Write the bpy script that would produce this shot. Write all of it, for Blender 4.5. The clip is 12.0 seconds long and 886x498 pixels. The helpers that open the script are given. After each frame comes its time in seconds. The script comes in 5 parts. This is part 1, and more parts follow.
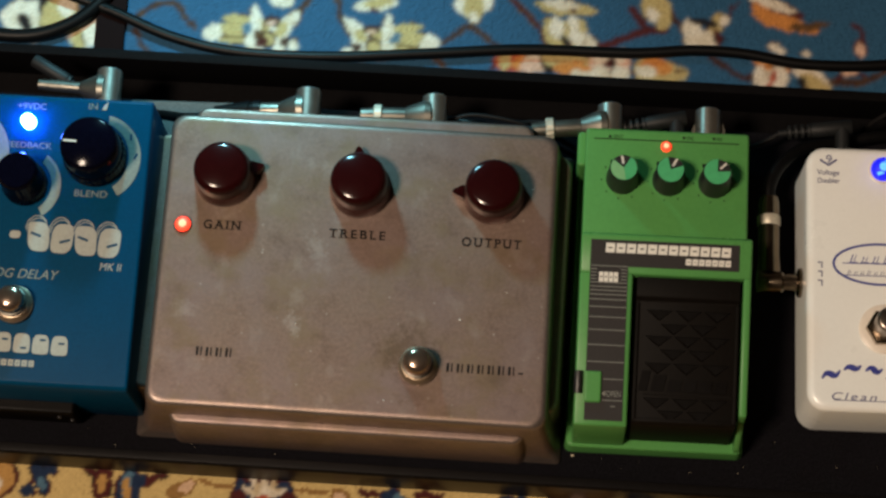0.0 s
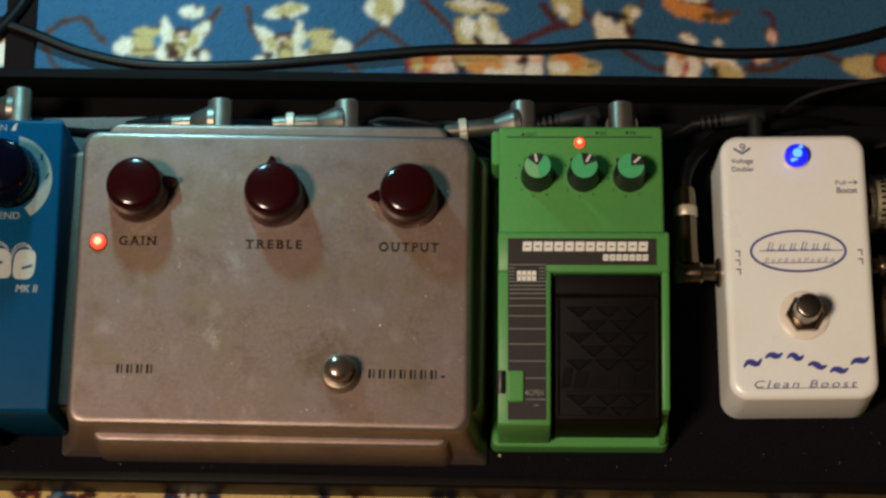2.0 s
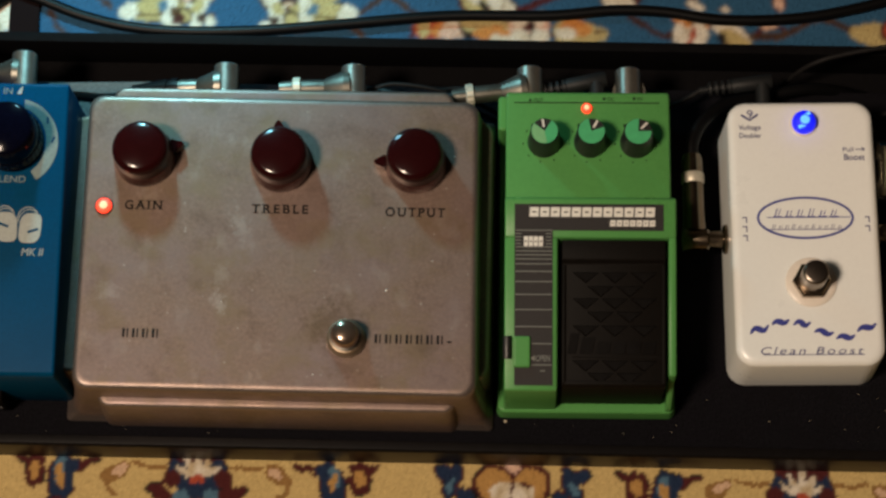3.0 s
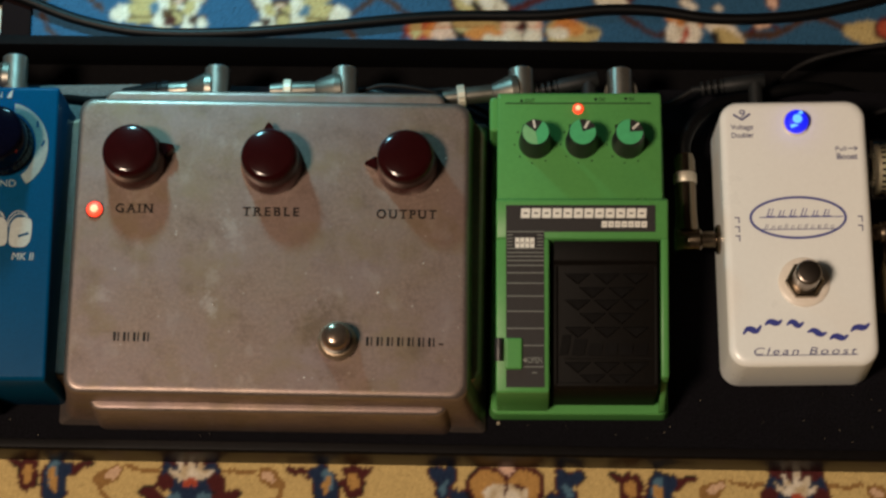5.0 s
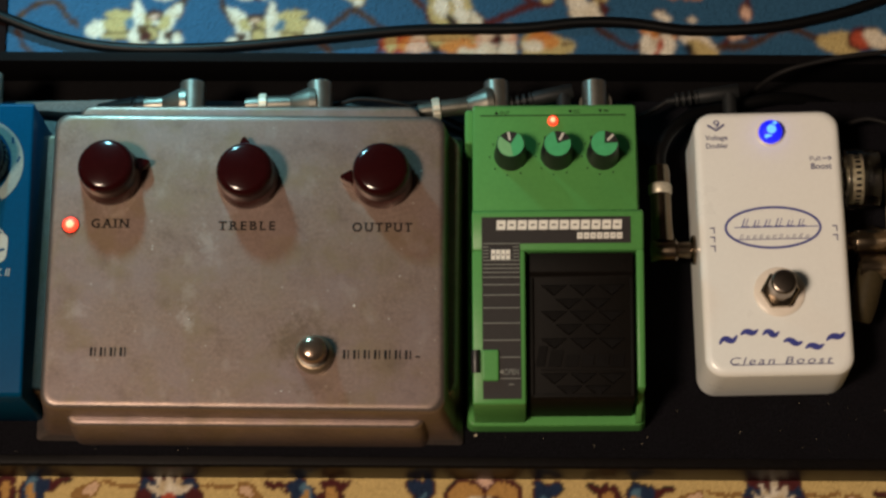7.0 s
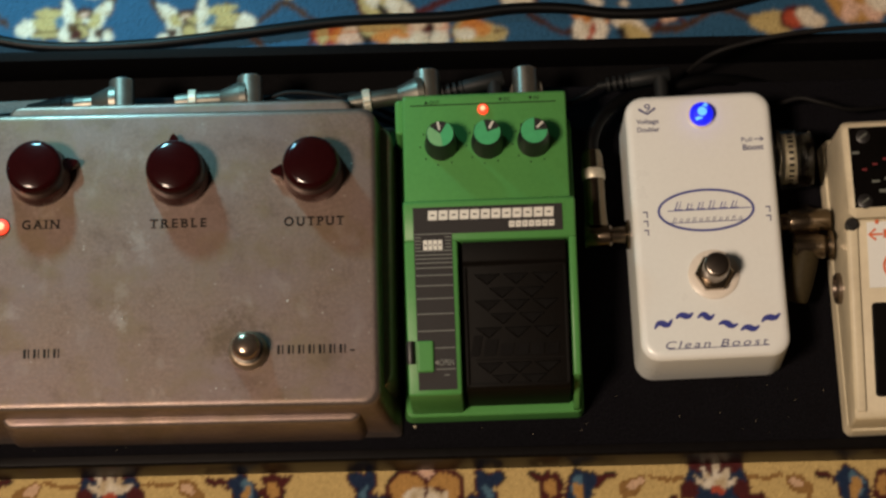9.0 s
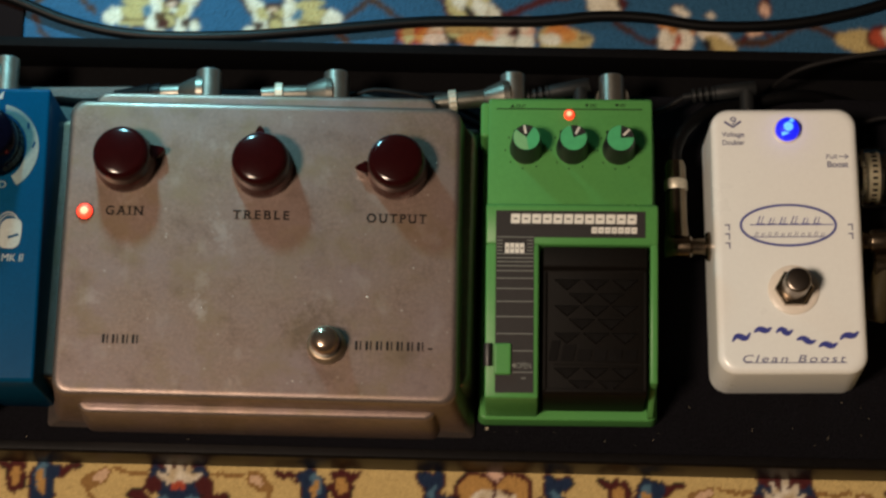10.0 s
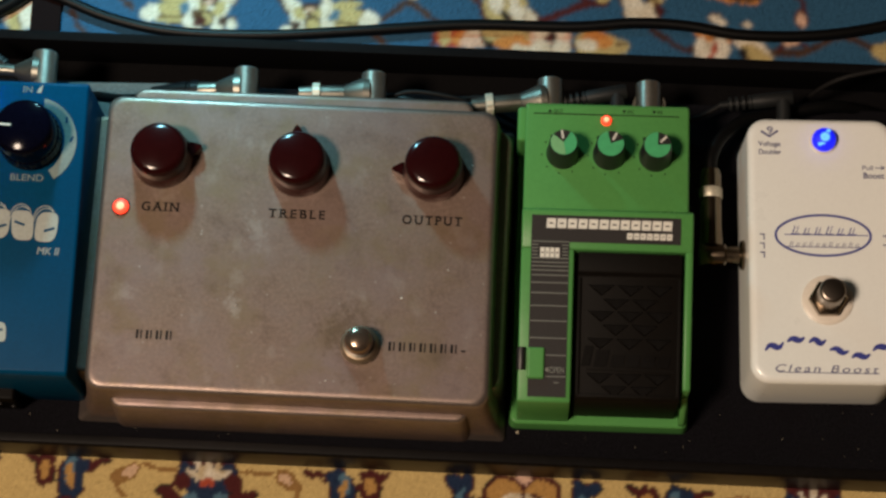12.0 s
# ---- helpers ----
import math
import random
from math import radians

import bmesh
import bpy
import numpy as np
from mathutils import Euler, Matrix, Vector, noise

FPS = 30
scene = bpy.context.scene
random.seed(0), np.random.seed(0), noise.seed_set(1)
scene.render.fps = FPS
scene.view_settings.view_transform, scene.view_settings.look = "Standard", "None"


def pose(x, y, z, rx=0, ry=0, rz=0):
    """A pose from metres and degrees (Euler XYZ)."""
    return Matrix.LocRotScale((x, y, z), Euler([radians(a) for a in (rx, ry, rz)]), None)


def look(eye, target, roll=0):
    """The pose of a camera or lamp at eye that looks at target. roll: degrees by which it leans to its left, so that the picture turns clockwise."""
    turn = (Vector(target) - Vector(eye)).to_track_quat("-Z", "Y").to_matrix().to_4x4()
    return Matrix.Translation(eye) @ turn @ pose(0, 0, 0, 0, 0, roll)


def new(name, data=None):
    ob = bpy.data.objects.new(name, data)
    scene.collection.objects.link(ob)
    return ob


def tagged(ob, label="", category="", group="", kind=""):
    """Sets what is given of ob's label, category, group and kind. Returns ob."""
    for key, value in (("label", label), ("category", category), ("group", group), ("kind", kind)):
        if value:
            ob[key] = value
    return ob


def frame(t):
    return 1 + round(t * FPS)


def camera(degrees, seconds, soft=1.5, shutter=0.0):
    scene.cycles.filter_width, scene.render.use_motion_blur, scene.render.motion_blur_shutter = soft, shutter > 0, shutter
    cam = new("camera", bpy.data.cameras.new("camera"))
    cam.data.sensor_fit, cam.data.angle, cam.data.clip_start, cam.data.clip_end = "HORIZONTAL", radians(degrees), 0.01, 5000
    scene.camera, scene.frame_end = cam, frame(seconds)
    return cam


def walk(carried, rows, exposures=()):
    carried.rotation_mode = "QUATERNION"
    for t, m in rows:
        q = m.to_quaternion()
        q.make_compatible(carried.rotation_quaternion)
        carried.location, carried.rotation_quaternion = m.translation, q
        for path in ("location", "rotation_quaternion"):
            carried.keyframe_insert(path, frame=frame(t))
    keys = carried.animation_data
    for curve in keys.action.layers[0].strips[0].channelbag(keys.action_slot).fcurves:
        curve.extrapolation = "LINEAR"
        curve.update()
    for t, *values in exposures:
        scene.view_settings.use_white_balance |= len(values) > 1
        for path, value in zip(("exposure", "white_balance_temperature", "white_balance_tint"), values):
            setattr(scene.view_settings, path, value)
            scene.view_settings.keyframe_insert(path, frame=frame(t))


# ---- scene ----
cam = camera(23.08, 12.0, soft=2.7)
ROWS = [
    (0.0, -0.1345, -0.2557, 0.8768, 17.332, 2.044, 2.657),
    (0.5, -0.1300, -0.2512, 0.8778, 17.376, 2.210, 2.630),
    (1.0, -0.1276, -0.2531, 0.8767, 17.043, 1.965, 1.852),
    (1.5, -0.1254, -0.2536, 0.8780, 17.071, 1.524, 0.689),
    (2.0, -0.1191, -0.2495, 0.8759, 16.992, 1.690, -0.143),
    (2.5, -0.1218, -0.2511, 0.8738, 16.381, 1.723, 0.162),
    (3.0, -0.1231, -0.2535, 0.8732, 16.387, 1.546, 0.040),
    (3.2, -0.1232, -0.2534, 0.8729, 16.264, 1.497, 0.015),
    (4.8, -0.1159, -0.2501, 0.8721, 16.269, 1.913, -0.095),
    (5.0, -0.1153, -0.2497, 0.8714, 16.217, 1.914, -0.179),
    (5.5, -0.1141, -0.2488, 0.8708, 16.227, 1.987, -0.051),
    (6.0, -0.1118, -0.2493, 0.8715, 16.507, 2.007, -0.489),
    (6.5, -0.1150, -0.2528, 0.8732, 16.665, 1.678, -0.691),
    (6.7, -0.1148, -0.2527, 0.8727, 16.690, 1.559, -0.731),
    (8.3, -0.0947, -0.2483, 0.8701, 16.472, 2.125, -1.435),
    (8.5, -0.0936, -0.2477, 0.8697, 16.391, 1.903, -1.817),
    (9.0, -0.0913, -0.2485, 0.8694, 16.156, 1.711, -2.412),
    (9.5, -0.1024, -0.2508, 0.8692, 16.278, 1.668, -0.816),
    (10.0, -0.1123, -0.2513, 0.8706, 16.471, 1.716, 0.259),
    (10.5, -0.1135, -0.2518, 0.8707, 16.588, 1.889, 1.059),
    (11.0, -0.1160, -0.2519, 0.8712, 16.542, 1.867, 1.254),
    (11.5, -0.1221, -0.2519, 0.8712, 16.568, 1.566, 1.346),
    (12.0, -0.1242, -0.2528, 0.8716, 16.643, 1.496, 1.467),
]
walk(cam, [(t, pose(x, y, z, rx, ry, rz)) for t, x, y, z, rx, ry, rz in ROWS])

# ---- light: a small cool lamp low behind the board, a warm room lamp over the front left ----
world = bpy.data.worlds.new("room_dark")
world.use_nodes = True
world.node_tree.nodes["Background"].inputs[0].default_value = (1.0, 0.85, 0.7, 1)
world.node_tree.nodes["Background"].inputs[1].default_value = 0.01
scene.world = world


def lamp(name, kind, at, target, power, colour, size):
    data = bpy.data.lights.new(name, kind)
    data.energy, data.color = power, colour
    if kind == "AREA":
        data.shape, data.size = "DISK", size
    else:
        data.shadow_soft_size = size
    ob = new(name, data)
    ob.matrix_world = look(at, target)
    return ob


cool = lamp("cool_lamp", "SPOT", (-0.291, 0.240, 0.186), (-0.292, 0.075, 0), 3.4, (0.37, 0.98, 1.15), 0.015)
cool.data.spot_size, cool.data.spot_blend = radians(105), 1.0
lamp("warm_lamp", "AREA", (-0.95, -0.52, 2.0), (-0.1, 0, 0), 46.5, (1.0, 0.782, 0.598), 0.34)
scene.view_settings.exposure = 0.0

# ---- materials ----
def material(name, colour, rough=0.5, metal=0.0, grain=0.0, scale=300.0, bump=0.0, spots=0.0, spot_scale=40.0, spot_colour=None,
             coat=0.0, rough_var=0.0, attribute="", smudge=False, spec=0.5, marks=()):
    """A surface with fine grain, broad stains, uneven gloss and relief; scales are per metre."""
    m = bpy.data.materials.new(name)
    m.use_nodes = True
    t = m.node_tree
    b = t.nodes["Principled BSDF"]
    b.inputs["Roughness"].default_value, b.inputs["Metallic"].default_value = rough, metal
    b.inputs["Specular IOR Level"].default_value = spec
    b.inputs["Coat Weight"].default_value, b.inputs["Coat Roughness"].default_value = coat, 0.12
    place = t.nodes.new("ShaderNodeTexCoord").outputs["Object"]

    def noise_at(s, detail=4.0, roughness=0.6):
        n = t.nodes.new("ShaderNodeTexNoise")
        n.inputs["Scale"].default_value, n.inputs["Detail"].default_value, n.inputs["Roughness"].default_value = s, detail, roughness
        t.links.new(place, n.inputs["Vector"])
        return n.outputs["Fac"]

    def ranged(src, a, c, lo, hi):
        r = t.nodes.new("ShaderNodeMapRange")
        for i, v in enumerate((a, c, lo, hi)):
            r.inputs[i + 1].default_value = v
        t.links.new(src, r.inputs[0])
        return r.outputs[0]

    if attribute:
        at = t.nodes.new("ShaderNodeAttribute")
        at.attribute_name = attribute
        out = at.outputs["Color"]
    else:
        rgb = t.nodes.new("ShaderNodeRGB")
        rgb.outputs[0].default_value = (*colour, 1)
        out = rgb.outputs[0]

    def mix(fac, a, c, mode="MIX"):
        n = t.nodes.new("ShaderNodeMix")
        n.data_type, n.blend_type = "RGBA", mode
        if hasattr(fac, "links"):
            t.links.new(fac, n.inputs[0])
        else:
            n.inputs[0].default_value = fac
        for sock, v in ((n.inputs[6], a), (n.inputs[7], c)):
            if hasattr(v, "links"):
                t.links.new(v, sock)
            else:
                sock.default_value = (*v, 1)
        return n.outputs[2]

    fine = noise_at(scale)
    if grain:
        g = ranged(fine, 0.3, 0.7, 1 - grain, 1 + grain)
        gray = t.nodes.new("ShaderNodeCombineColor")
        for i in range(3):
            t.links.new(g, gray.inputs[i])
        out = mix(1.0, out, gray.outputs[0], "MULTIPLY")
    broad = noise_at(spot_scale, 5.0, 0.65)
    if spots:
        out = mix(ranged(broad, 0.45, 0.75, 0.0, spots), out, spot_colour or tuple(c * 0.5 for c in colour))
    if smudge:
        # rubbed pale patches, and pits whose glint is painted as pale dots
        tex = t.nodes.new("ShaderNodeMapping")
        tex.inputs["Rotation"].default_value, tex.inputs["Scale"].default_value = (0, 0, 0.35), (1.3, 0.8, 1)
        t.links.new(place, tex.inputs["Vector"])
        n = t.nodes.new("ShaderNodeTexNoise")
        n.inputs["Scale"].default_value, n.inputs["Detail"].default_value = 70, 3
        t.links.new(tex.outputs[0], n.inputs["Vector"])
        out = mix(ranged(n.outputs["Fac"], 0.60, 0.80, 0.0, 0.45), out, (0.34, 0.30, 0.27))
        v = t.nodes.new("ShaderNodeTexVoronoi")
        v.inputs["Scale"].default_value = 210
        t.links.new(place, v.inputs["Vector"])
        pick = t.nodes.new("ShaderNodeSeparateColor")
        t.links.new(v.outputs["Color"], pick.inputs[0])
        some = t.nodes.new("ShaderNodeMath")
        some.operation = "MULTIPLY"
        t.links.new(ranged(v.outputs["Distance"], 0.03, 0.12, 0.8, 0.0), some.inputs[0])
        t.links.new(ranged(pick.outputs[0], 0.42, 1.0, 0.0, 1.0), some.inputs[1])
        out = mix(some.outputs[0], out, (0.46, 0.43, 0.38))
        tint = noise_at(24, 2.0)
        out = mix(ranged(tint, 0.42, 0.68, 0.0, 0.50), out, (0.182, 0.136, 0.140))
        out = mix(ranged(noise_at(64, 4.0), 0.48, 0.68, 0.0, 0.6), out, (0.160, 0.115, 0.066))
    for x, y, rx, ry, turn, amount, tone in marks:
        # a rubbed or stained mark with a ragged outline; place and size in millimetres
        at = t.nodes.new("ShaderNodeMapping")
        at.vector_type = "TEXTURE"
        at.inputs["Location"].default_value, at.inputs["Rotation"].default_value = (x * 0.001, y * 0.001, 0.0412), (0, 0, radians(turn))
        at.inputs["Scale"].default_value = (rx * 0.001, ry * 0.001, 0.02)
        t.links.new(place, at.inputs["Vector"])
        far = t.nodes.new("ShaderNodeVectorMath")
        far.operation = "LENGTH"
        t.links.new(at.outputs[0], far.inputs[0])
        rag = t.nodes.new("ShaderNodeMath")
        rag.operation = "ADD"
        t.links.new(far.outputs["Value"], rag.inputs[0])
        t.links.new(ranged(noise_at(420, 3.0, 0.7), 0.3, 0.7, -0.55, 0.55), rag.inputs[1])
        out = mix(ranged(rag.outputs[0], 0.25, 1.0, amount, 0.0), out, tone)
    t.links.new(out, b.inputs["Base Color"])
    if rough_var:
        t.links.new(ranged(broad, 0.3, 0.7, rough - rough_var, rough + rough_var), b.inputs["Roughness"])
    if bump:
        bp = t.nodes.new("ShaderNodeBump")
        bp.inputs["Strength"].default_value, bp.inputs["Distance"].default_value = min(1.0, bump), 0.0004
        t.links.new(fine, bp.inputs["Height"])
        t.links.new(bp.outputs[0], b.inputs["Normal"])
    return m


def glowing(name, colour, strength, base):
    m = material(name, base, 0.6)
    b = m.node_tree.nodes["Principled BSDF"]
    b.inputs["Emission Color"].default_value, b.inputs["Emission Strength"].default_value = (*colour, 1), strength
    return m


PALE_RUB, BROWN_GRIME = (0.40, 0.37, 0.34), (0.075, 0.048, 0.026)
CAST = material("cast_aluminium", (0.196, 0.137, 0.110), 0.44, 0.62, 0.20, 700, 0.09, 0.85, 75, (0.138, 0.100, 0.080), rough_var=0.08, smudge=True,
                marks=((-16.2, 6.5, 4.5, 9, 25, 0.24, PALE_RUB), (-23.6, -26, 3.4, 6.0, 15, 0.30, PALE_RUB), (-23, -14, 3.4, 7.0, -10, 0.16, PALE_RUB), (-68, -22, 5.0, 5.0, 40, 0.20, PALE_RUB),
                       (-9, 26, 3.2, 15, 12, 0.18, PALE_RUB), (-58, 30, 4, 16, 8, 0.14, PALE_RUB), (22, -33, 15, 12, 20, 0.5, BROWN_GRIME), (28, -52, 8, 5, 0, 0.35, BROWN_GRIME)))
# worn edge metal, coloured paler than CAST to strengthen the edge highlights
RUBBED_HIGHLIGHT = material("rubbed_edge_highlight", (0.235, 0.19, 0.165), 0.37, 0.8, 0.12, 700, 0.06, 0.6, 110, (0.19, 0.15, 0.135), rough_var=0.08)
MAROON = material("maroon_plastic", (0.0165, 0.0018, 0.0020), 0.14, 0, 0.1, 500, 0.02, coat=0.05, spec=0.40)
# the MAROON plastic in a lighter colour, for the light its ribs catch
MAROON_RIBS_LIT = material("maroon_ribs_lit", (0.060, 0.014, 0.010), 0.26, 0, 0.1, 500, 0.02, spec=0.9)
INK = material("black_ink", (0.006, 0.0055, 0.006), 0.6, 0, 0.2, 900, spec=0.1)
GREEN = material("green_enamel", (0.073, 0.236, 0.062), 0.31, 0, 0.06, 700, 0.05, 0.35, 45, (0.054, 0.205, 0.056), rough_var=0.06, spec=0.14)
MINT = material("mint_plastic", (0.055, 0.34, 0.135), 0.4, 0, 0.08, 500, 0.02)
MINT_PALE = material("pale_mint_plastic", (0.16, 0.38, 0.17), 0.4, 0, 0.08, 500, 0.02)
BLACK = material("black_plastic", (0.013, 0.012, 0.012), 0.42, 0, 0.2, 600, 0.05)
RUBBER = material("black_rubber", (0.0026, 0.0020, 0.0017), 0.42, 0, 0.25, 900, 0.12, rough_var=0.1, spec=0.055)
TREAD = material("worn_treadle_rubber", (0.0038, 0.0029, 0.0022), 0.55, 0, 0.3, 900, 0.15, 0.4, 120, (0.0034, 0.0026, 0.0021), spec=0.06)
PLATE = material("dark_grey_print", (0.0115, 0.0096, 0.0096), 0.55, 0, 0.15, 800, 0.02, spec=0.25)
WHITE_INK = material("white_ink", (0.62, 0.60, 0.54), 0.5, 0, 0.1, 900)
GREY_INK = material("grey_ink", (0.12, 0.13, 0.115), 0.5, 0, 0.1, 900)
WHITE = material("white_powder_coat", (0.725, 0.745, 0.725), 0.32, 0, 0.02, 700, 0.03, 0.18, 30, (0.67, 0.67, 0.64), rough_var=0.06, coat=0.15)
CREAM = material("worn_cream_enamel", (0.60, 0.53, 0.38), 0.4, 0, 0.04, 600, 0.05, 0.55, 60, (0.42, 0.36, 0.25))
BLUE_INK = material("blue_ink", (0.025, 0.035, 0.23), 0.5, 0, 0.2, 900)
NAVY_INK = material("faded_navy_ink", (0.036, 0.040, 0.150), 0.5, 0, 0.25, 900)
TEAL = material("blue_anodised_metal", (0.0006, 0.042, 0.100), 0.32, 0.0, 0.10, 900, 0.03, 0.35, 40, (0.0005, 0.031, 0.080), rough_var=0.04, spec=0.025)
DIM_INK = material("dim_pale_ink", (0.118, 0.172, 0.165), 0.5, 0, 0.15, 900, 0, 0.5, 300, (0.06, 0.11, 0.13))
PALE_INK = material("pale_ink", (0.255, 0.285, 0.255), 0.5, 0, 0.12, 900)
NICKEL = material("satin_nickel", (0.150, 0.142, 0.120), 0.42, 0.9, 0.12, 700, 0.06, 0.4, 90, rough_var=0.08)
HEAD = material("brushed_nickel", (0.58, 0.56, 0.49), 0.30, 0.96, 0.12, 900, 0.02, 0.2, 90, rough_var=0.06)
NUT = material("brassy_ribbed_nut", (0.34, 0.265, 0.19), 0.36, 0.8, 0.12, 700, 0.04)
BRASSY = material("worn_nickel_brass", (0.24, 0.190, 0.135), 0.24, 1.0, 0.1, 700, 0.06, 0.4, 120, (0.17, 0.12, 0.075))
CHROME = material("chrome", (0.28, 0.225, 0.185), 0.33, 1.0, 0.08, 500, 0.03)
BUTTON = material("worn_nickel_button", (0.36, 0.265, 0.20), 0.19, 0.9, 0.1, 600, 0.04, 0.5, 150, (0.18, 0.13, 0.10))
POLISHED = material("polished_chrome", (0.24, 0.205, 0.175), 0.28, 1.0, 0.05, 500, 0.02)
CABLE = material("black_cable_rubber", (0.0028, 0.0028, 0.003), 0.42, 0, 0.2, 500, 0.06, spec=0.12)
DECK = material("black_carpet_fabric", (0.0048, 0.0046, 0.0060), 1.0, 0, 0.9, 1400, 1.0, 0.5, 60, (0.0036, 0.0032, 0.0038), spec=0.05)
GLOSS = material("black_gloss_paint", (0.0036, 0.003, 0.003), 0.42, 0, 0.2, 300, 0.04, spec=0.10)
SATIN = material("black_satin_paint", (0.0038, 0.0036, 0.0040), 0.6, 0, 0.2, 500, 0.04, spec=0.03)
WOOL = material("wool_pile", (0.5, 0.5, 0.5), 0.95, 0, 0.10, 1500, 0.15, attribute="yarn", spec=0.1)
DUST = material("pale_dust", (0.42, 0.36, 0.26), 0.9, 0, 0.2, 900)
RED_INK = material("dull_red_ink", (0.14, 0.012, 0.016), 0.5, 0, 0.2, 900)
ORANGE_INK = material("orange_ink", (0.62, 0.13, 0.04), 0.5, 0, 0.2, 900)
CLEAR = material("clear_acrylic", (0.60, 0.60, 0.57), 0.06, 0, 0.02, 400)
CLEAR.node_tree.nodes["Principled BSDF"].inputs["Transmission Weight"].default_value = 1.0
AMBER = material("yellowed_plastic", (0.034, 0.026, 0.013), 0.55, 0, 0.15, 500, spec=0.06)
PLASTER = material("plain_plaster", (0.10, 0.085, 0.075), 0.9, 0, 0.08, 60, 0.1, 0.3, 3)
BOARDS = material("dark_floorboards", (0.10, 0.06, 0.035), 0.5, 0, 0.3, 60, 0.1)
RED_LED = glowing("lit_red_diode", (1.0, 0.050, 0.016), 1.7, (0.6, 0.05, 0.03))
RED_CORE = glowing("lit_red_core", (1.0, 0.38, 0.18), 1.5, (0.8, 0.3, 0.2))
BLUE_LED = glowing("lit_blue_diode", (0.002, 0.008, 1.0), 0.85, (0.01, 0.015, 0.5))
BLUE_CORE = glowing("lit_blue_core", (0.10, 0.42, 1.0), 1.1, (0.1, 0.3, 0.8))
BLUE_BRIGHT = glowing("bright_blue_diode", (0.05, 0.13, 1.0), 170.0, (0.3, 0.5, 0.9))

# ---- mesh helpers; shapes are given in millimetres ----
MM = 0.001


def finish(name, bm, mat, parent=None, label="", smooth=38.0):
    bmesh.ops.recalc_face_normals(bm, faces=bm.faces)
    bmesh.ops.scale(bm, vec=(MM, MM, MM), verts=bm.verts)
    data = bpy.data.meshes.new(name)
    bm.to_mesh(data)
    bm.free()
    for mt in mat if isinstance(mat, (list, tuple)) else (mat,):
        data.materials.append(mt)
    if smooth:
        data.polygons.foreach_set("use_smooth", [True] * len(data.polygons))
        data.set_sharp_from_angle(angle=radians(smooth))
    ob = new(name, data)
    if parent:
        ob.parent = parent
    if label:
        ob["label"] = label
    return ob


def rub(bm, low=0.3, high=0.985):
    """Sets the faces along the worn upper edges to the second material, whose paler colour also carries their
    highlight.
    """
    bmesh.ops.recalc_face_normals(bm, faces=bm.faces)
    for f in bm.faces:
        f.material_index = int(low < f.normal.z < high)
    return bm


def local(th, x, y):
    """A place on the plan, seen from a thing."""
    p = th.matrix_world.inverted() @ Vector((x * MM, y * MM, 0))
    return p.x / MM, p.y / MM


def part(name, bm, mat, parent, label="", smooth=38.0):
    return finish(name, bm, mat, parent, label, smooth)


def thing(name, label, category, at=(0, 0, 0), turn=0.0, group="", lean=(0, 0)):
    ob = new(name)
    ob.empty_display_size = 0.01
    ob.matrix_world = pose(at[0] * MM, at[1] * MM, at[2] * MM, lean[0], lean[1], turn)
    return tagged(ob, label, category, group)


def outline(hw, hl, r, z, cx=0.0, cy=0.0, n=6):
    pts = []
    r = min(r, hw - 0.01, hl - 0.01)
    for k, (sx, sy) in enumerate(((1, 1), (-1, 1), (-1, -1), (1, -1))):
        for i in range(n + 1):
            a = (k + i / n) * math.pi / 2
            pts.append((cx + sx * (hw - r) + r * math.cos(a), cy + sy * (hl - r) + r * math.sin(a), z))
    return pts


def loft(rings, bm=None):
    """Closed skin over a stack of outlines with equal numbers of points."""
    bm = bm or bmesh.new()
    rows = [[bm.verts.new(p) for p in ring] for ring in rings]
    for a, b in zip(rows, rows[1:]):
        for i in range(len(a)):
            j = (i + 1) % len(a)
            bm.faces.new((a[i], a[j], b[j], b[i]))
    bm.faces.new(rows[0][::-1])
    bm.faces.new(rows[-1])
    return bm


def inner(ring, by):
    """The ring drawn in towards its middle."""
    cx, cy = sum(p[0] for p in ring) / len(ring), sum(p[1] for p in ring) / len(ring)
    hw, hl = max(abs(p[0] - cx) for p in ring), max(abs(p[1] - cy) for p in ring)
    return [(cx + (x - cx) * (1 - by / hw), cy + (y - cy) * (1 - by / hl), z) for x, y, z in ring]


def soft_box(w, l, z0, z1, r=2.0, edge=0.8, draft=0.0, cx=0.0, cy=0.0, bm=None, slope=0.0, low_edge=0.0):
    """A box with rounded corners and top edges; draft: how much wider it is below; slope: the top's rise per mm along y."""
    rings = []
    hw, hl = w / 2, l / 2
    if low_edge:
        rings.append(outline(hw + draft - low_edge, hl + draft - low_edge, max(r - low_edge, 0.1), z0, cx, cy))
        rings.append(outline(hw + draft, hl + draft, r, z0 + low_edge, cx, cy))
    else:
        rings.append(outline(hw + draft, hl + draft, r, z0, cx, cy))
    for i in range(5):
        a = i / 4 * math.pi / 2
        d = edge * (1 - math.cos(a))
        rings.append(outline(hw - d, hl - d, max(r - d, 0.05), z1 - edge + edge * math.sin(a), cx, cy))
    rings.append(inner(rings[-1], min(0.6, hw / 3, hl / 3)))
    if slope:
        rings[1 + bool(low_edge):] = [[(x, y, z + slope * (y - cy)) for x, y, z in ring] for ring in rings[1 + bool(low_edge):]]
    return loft(rings, bm)


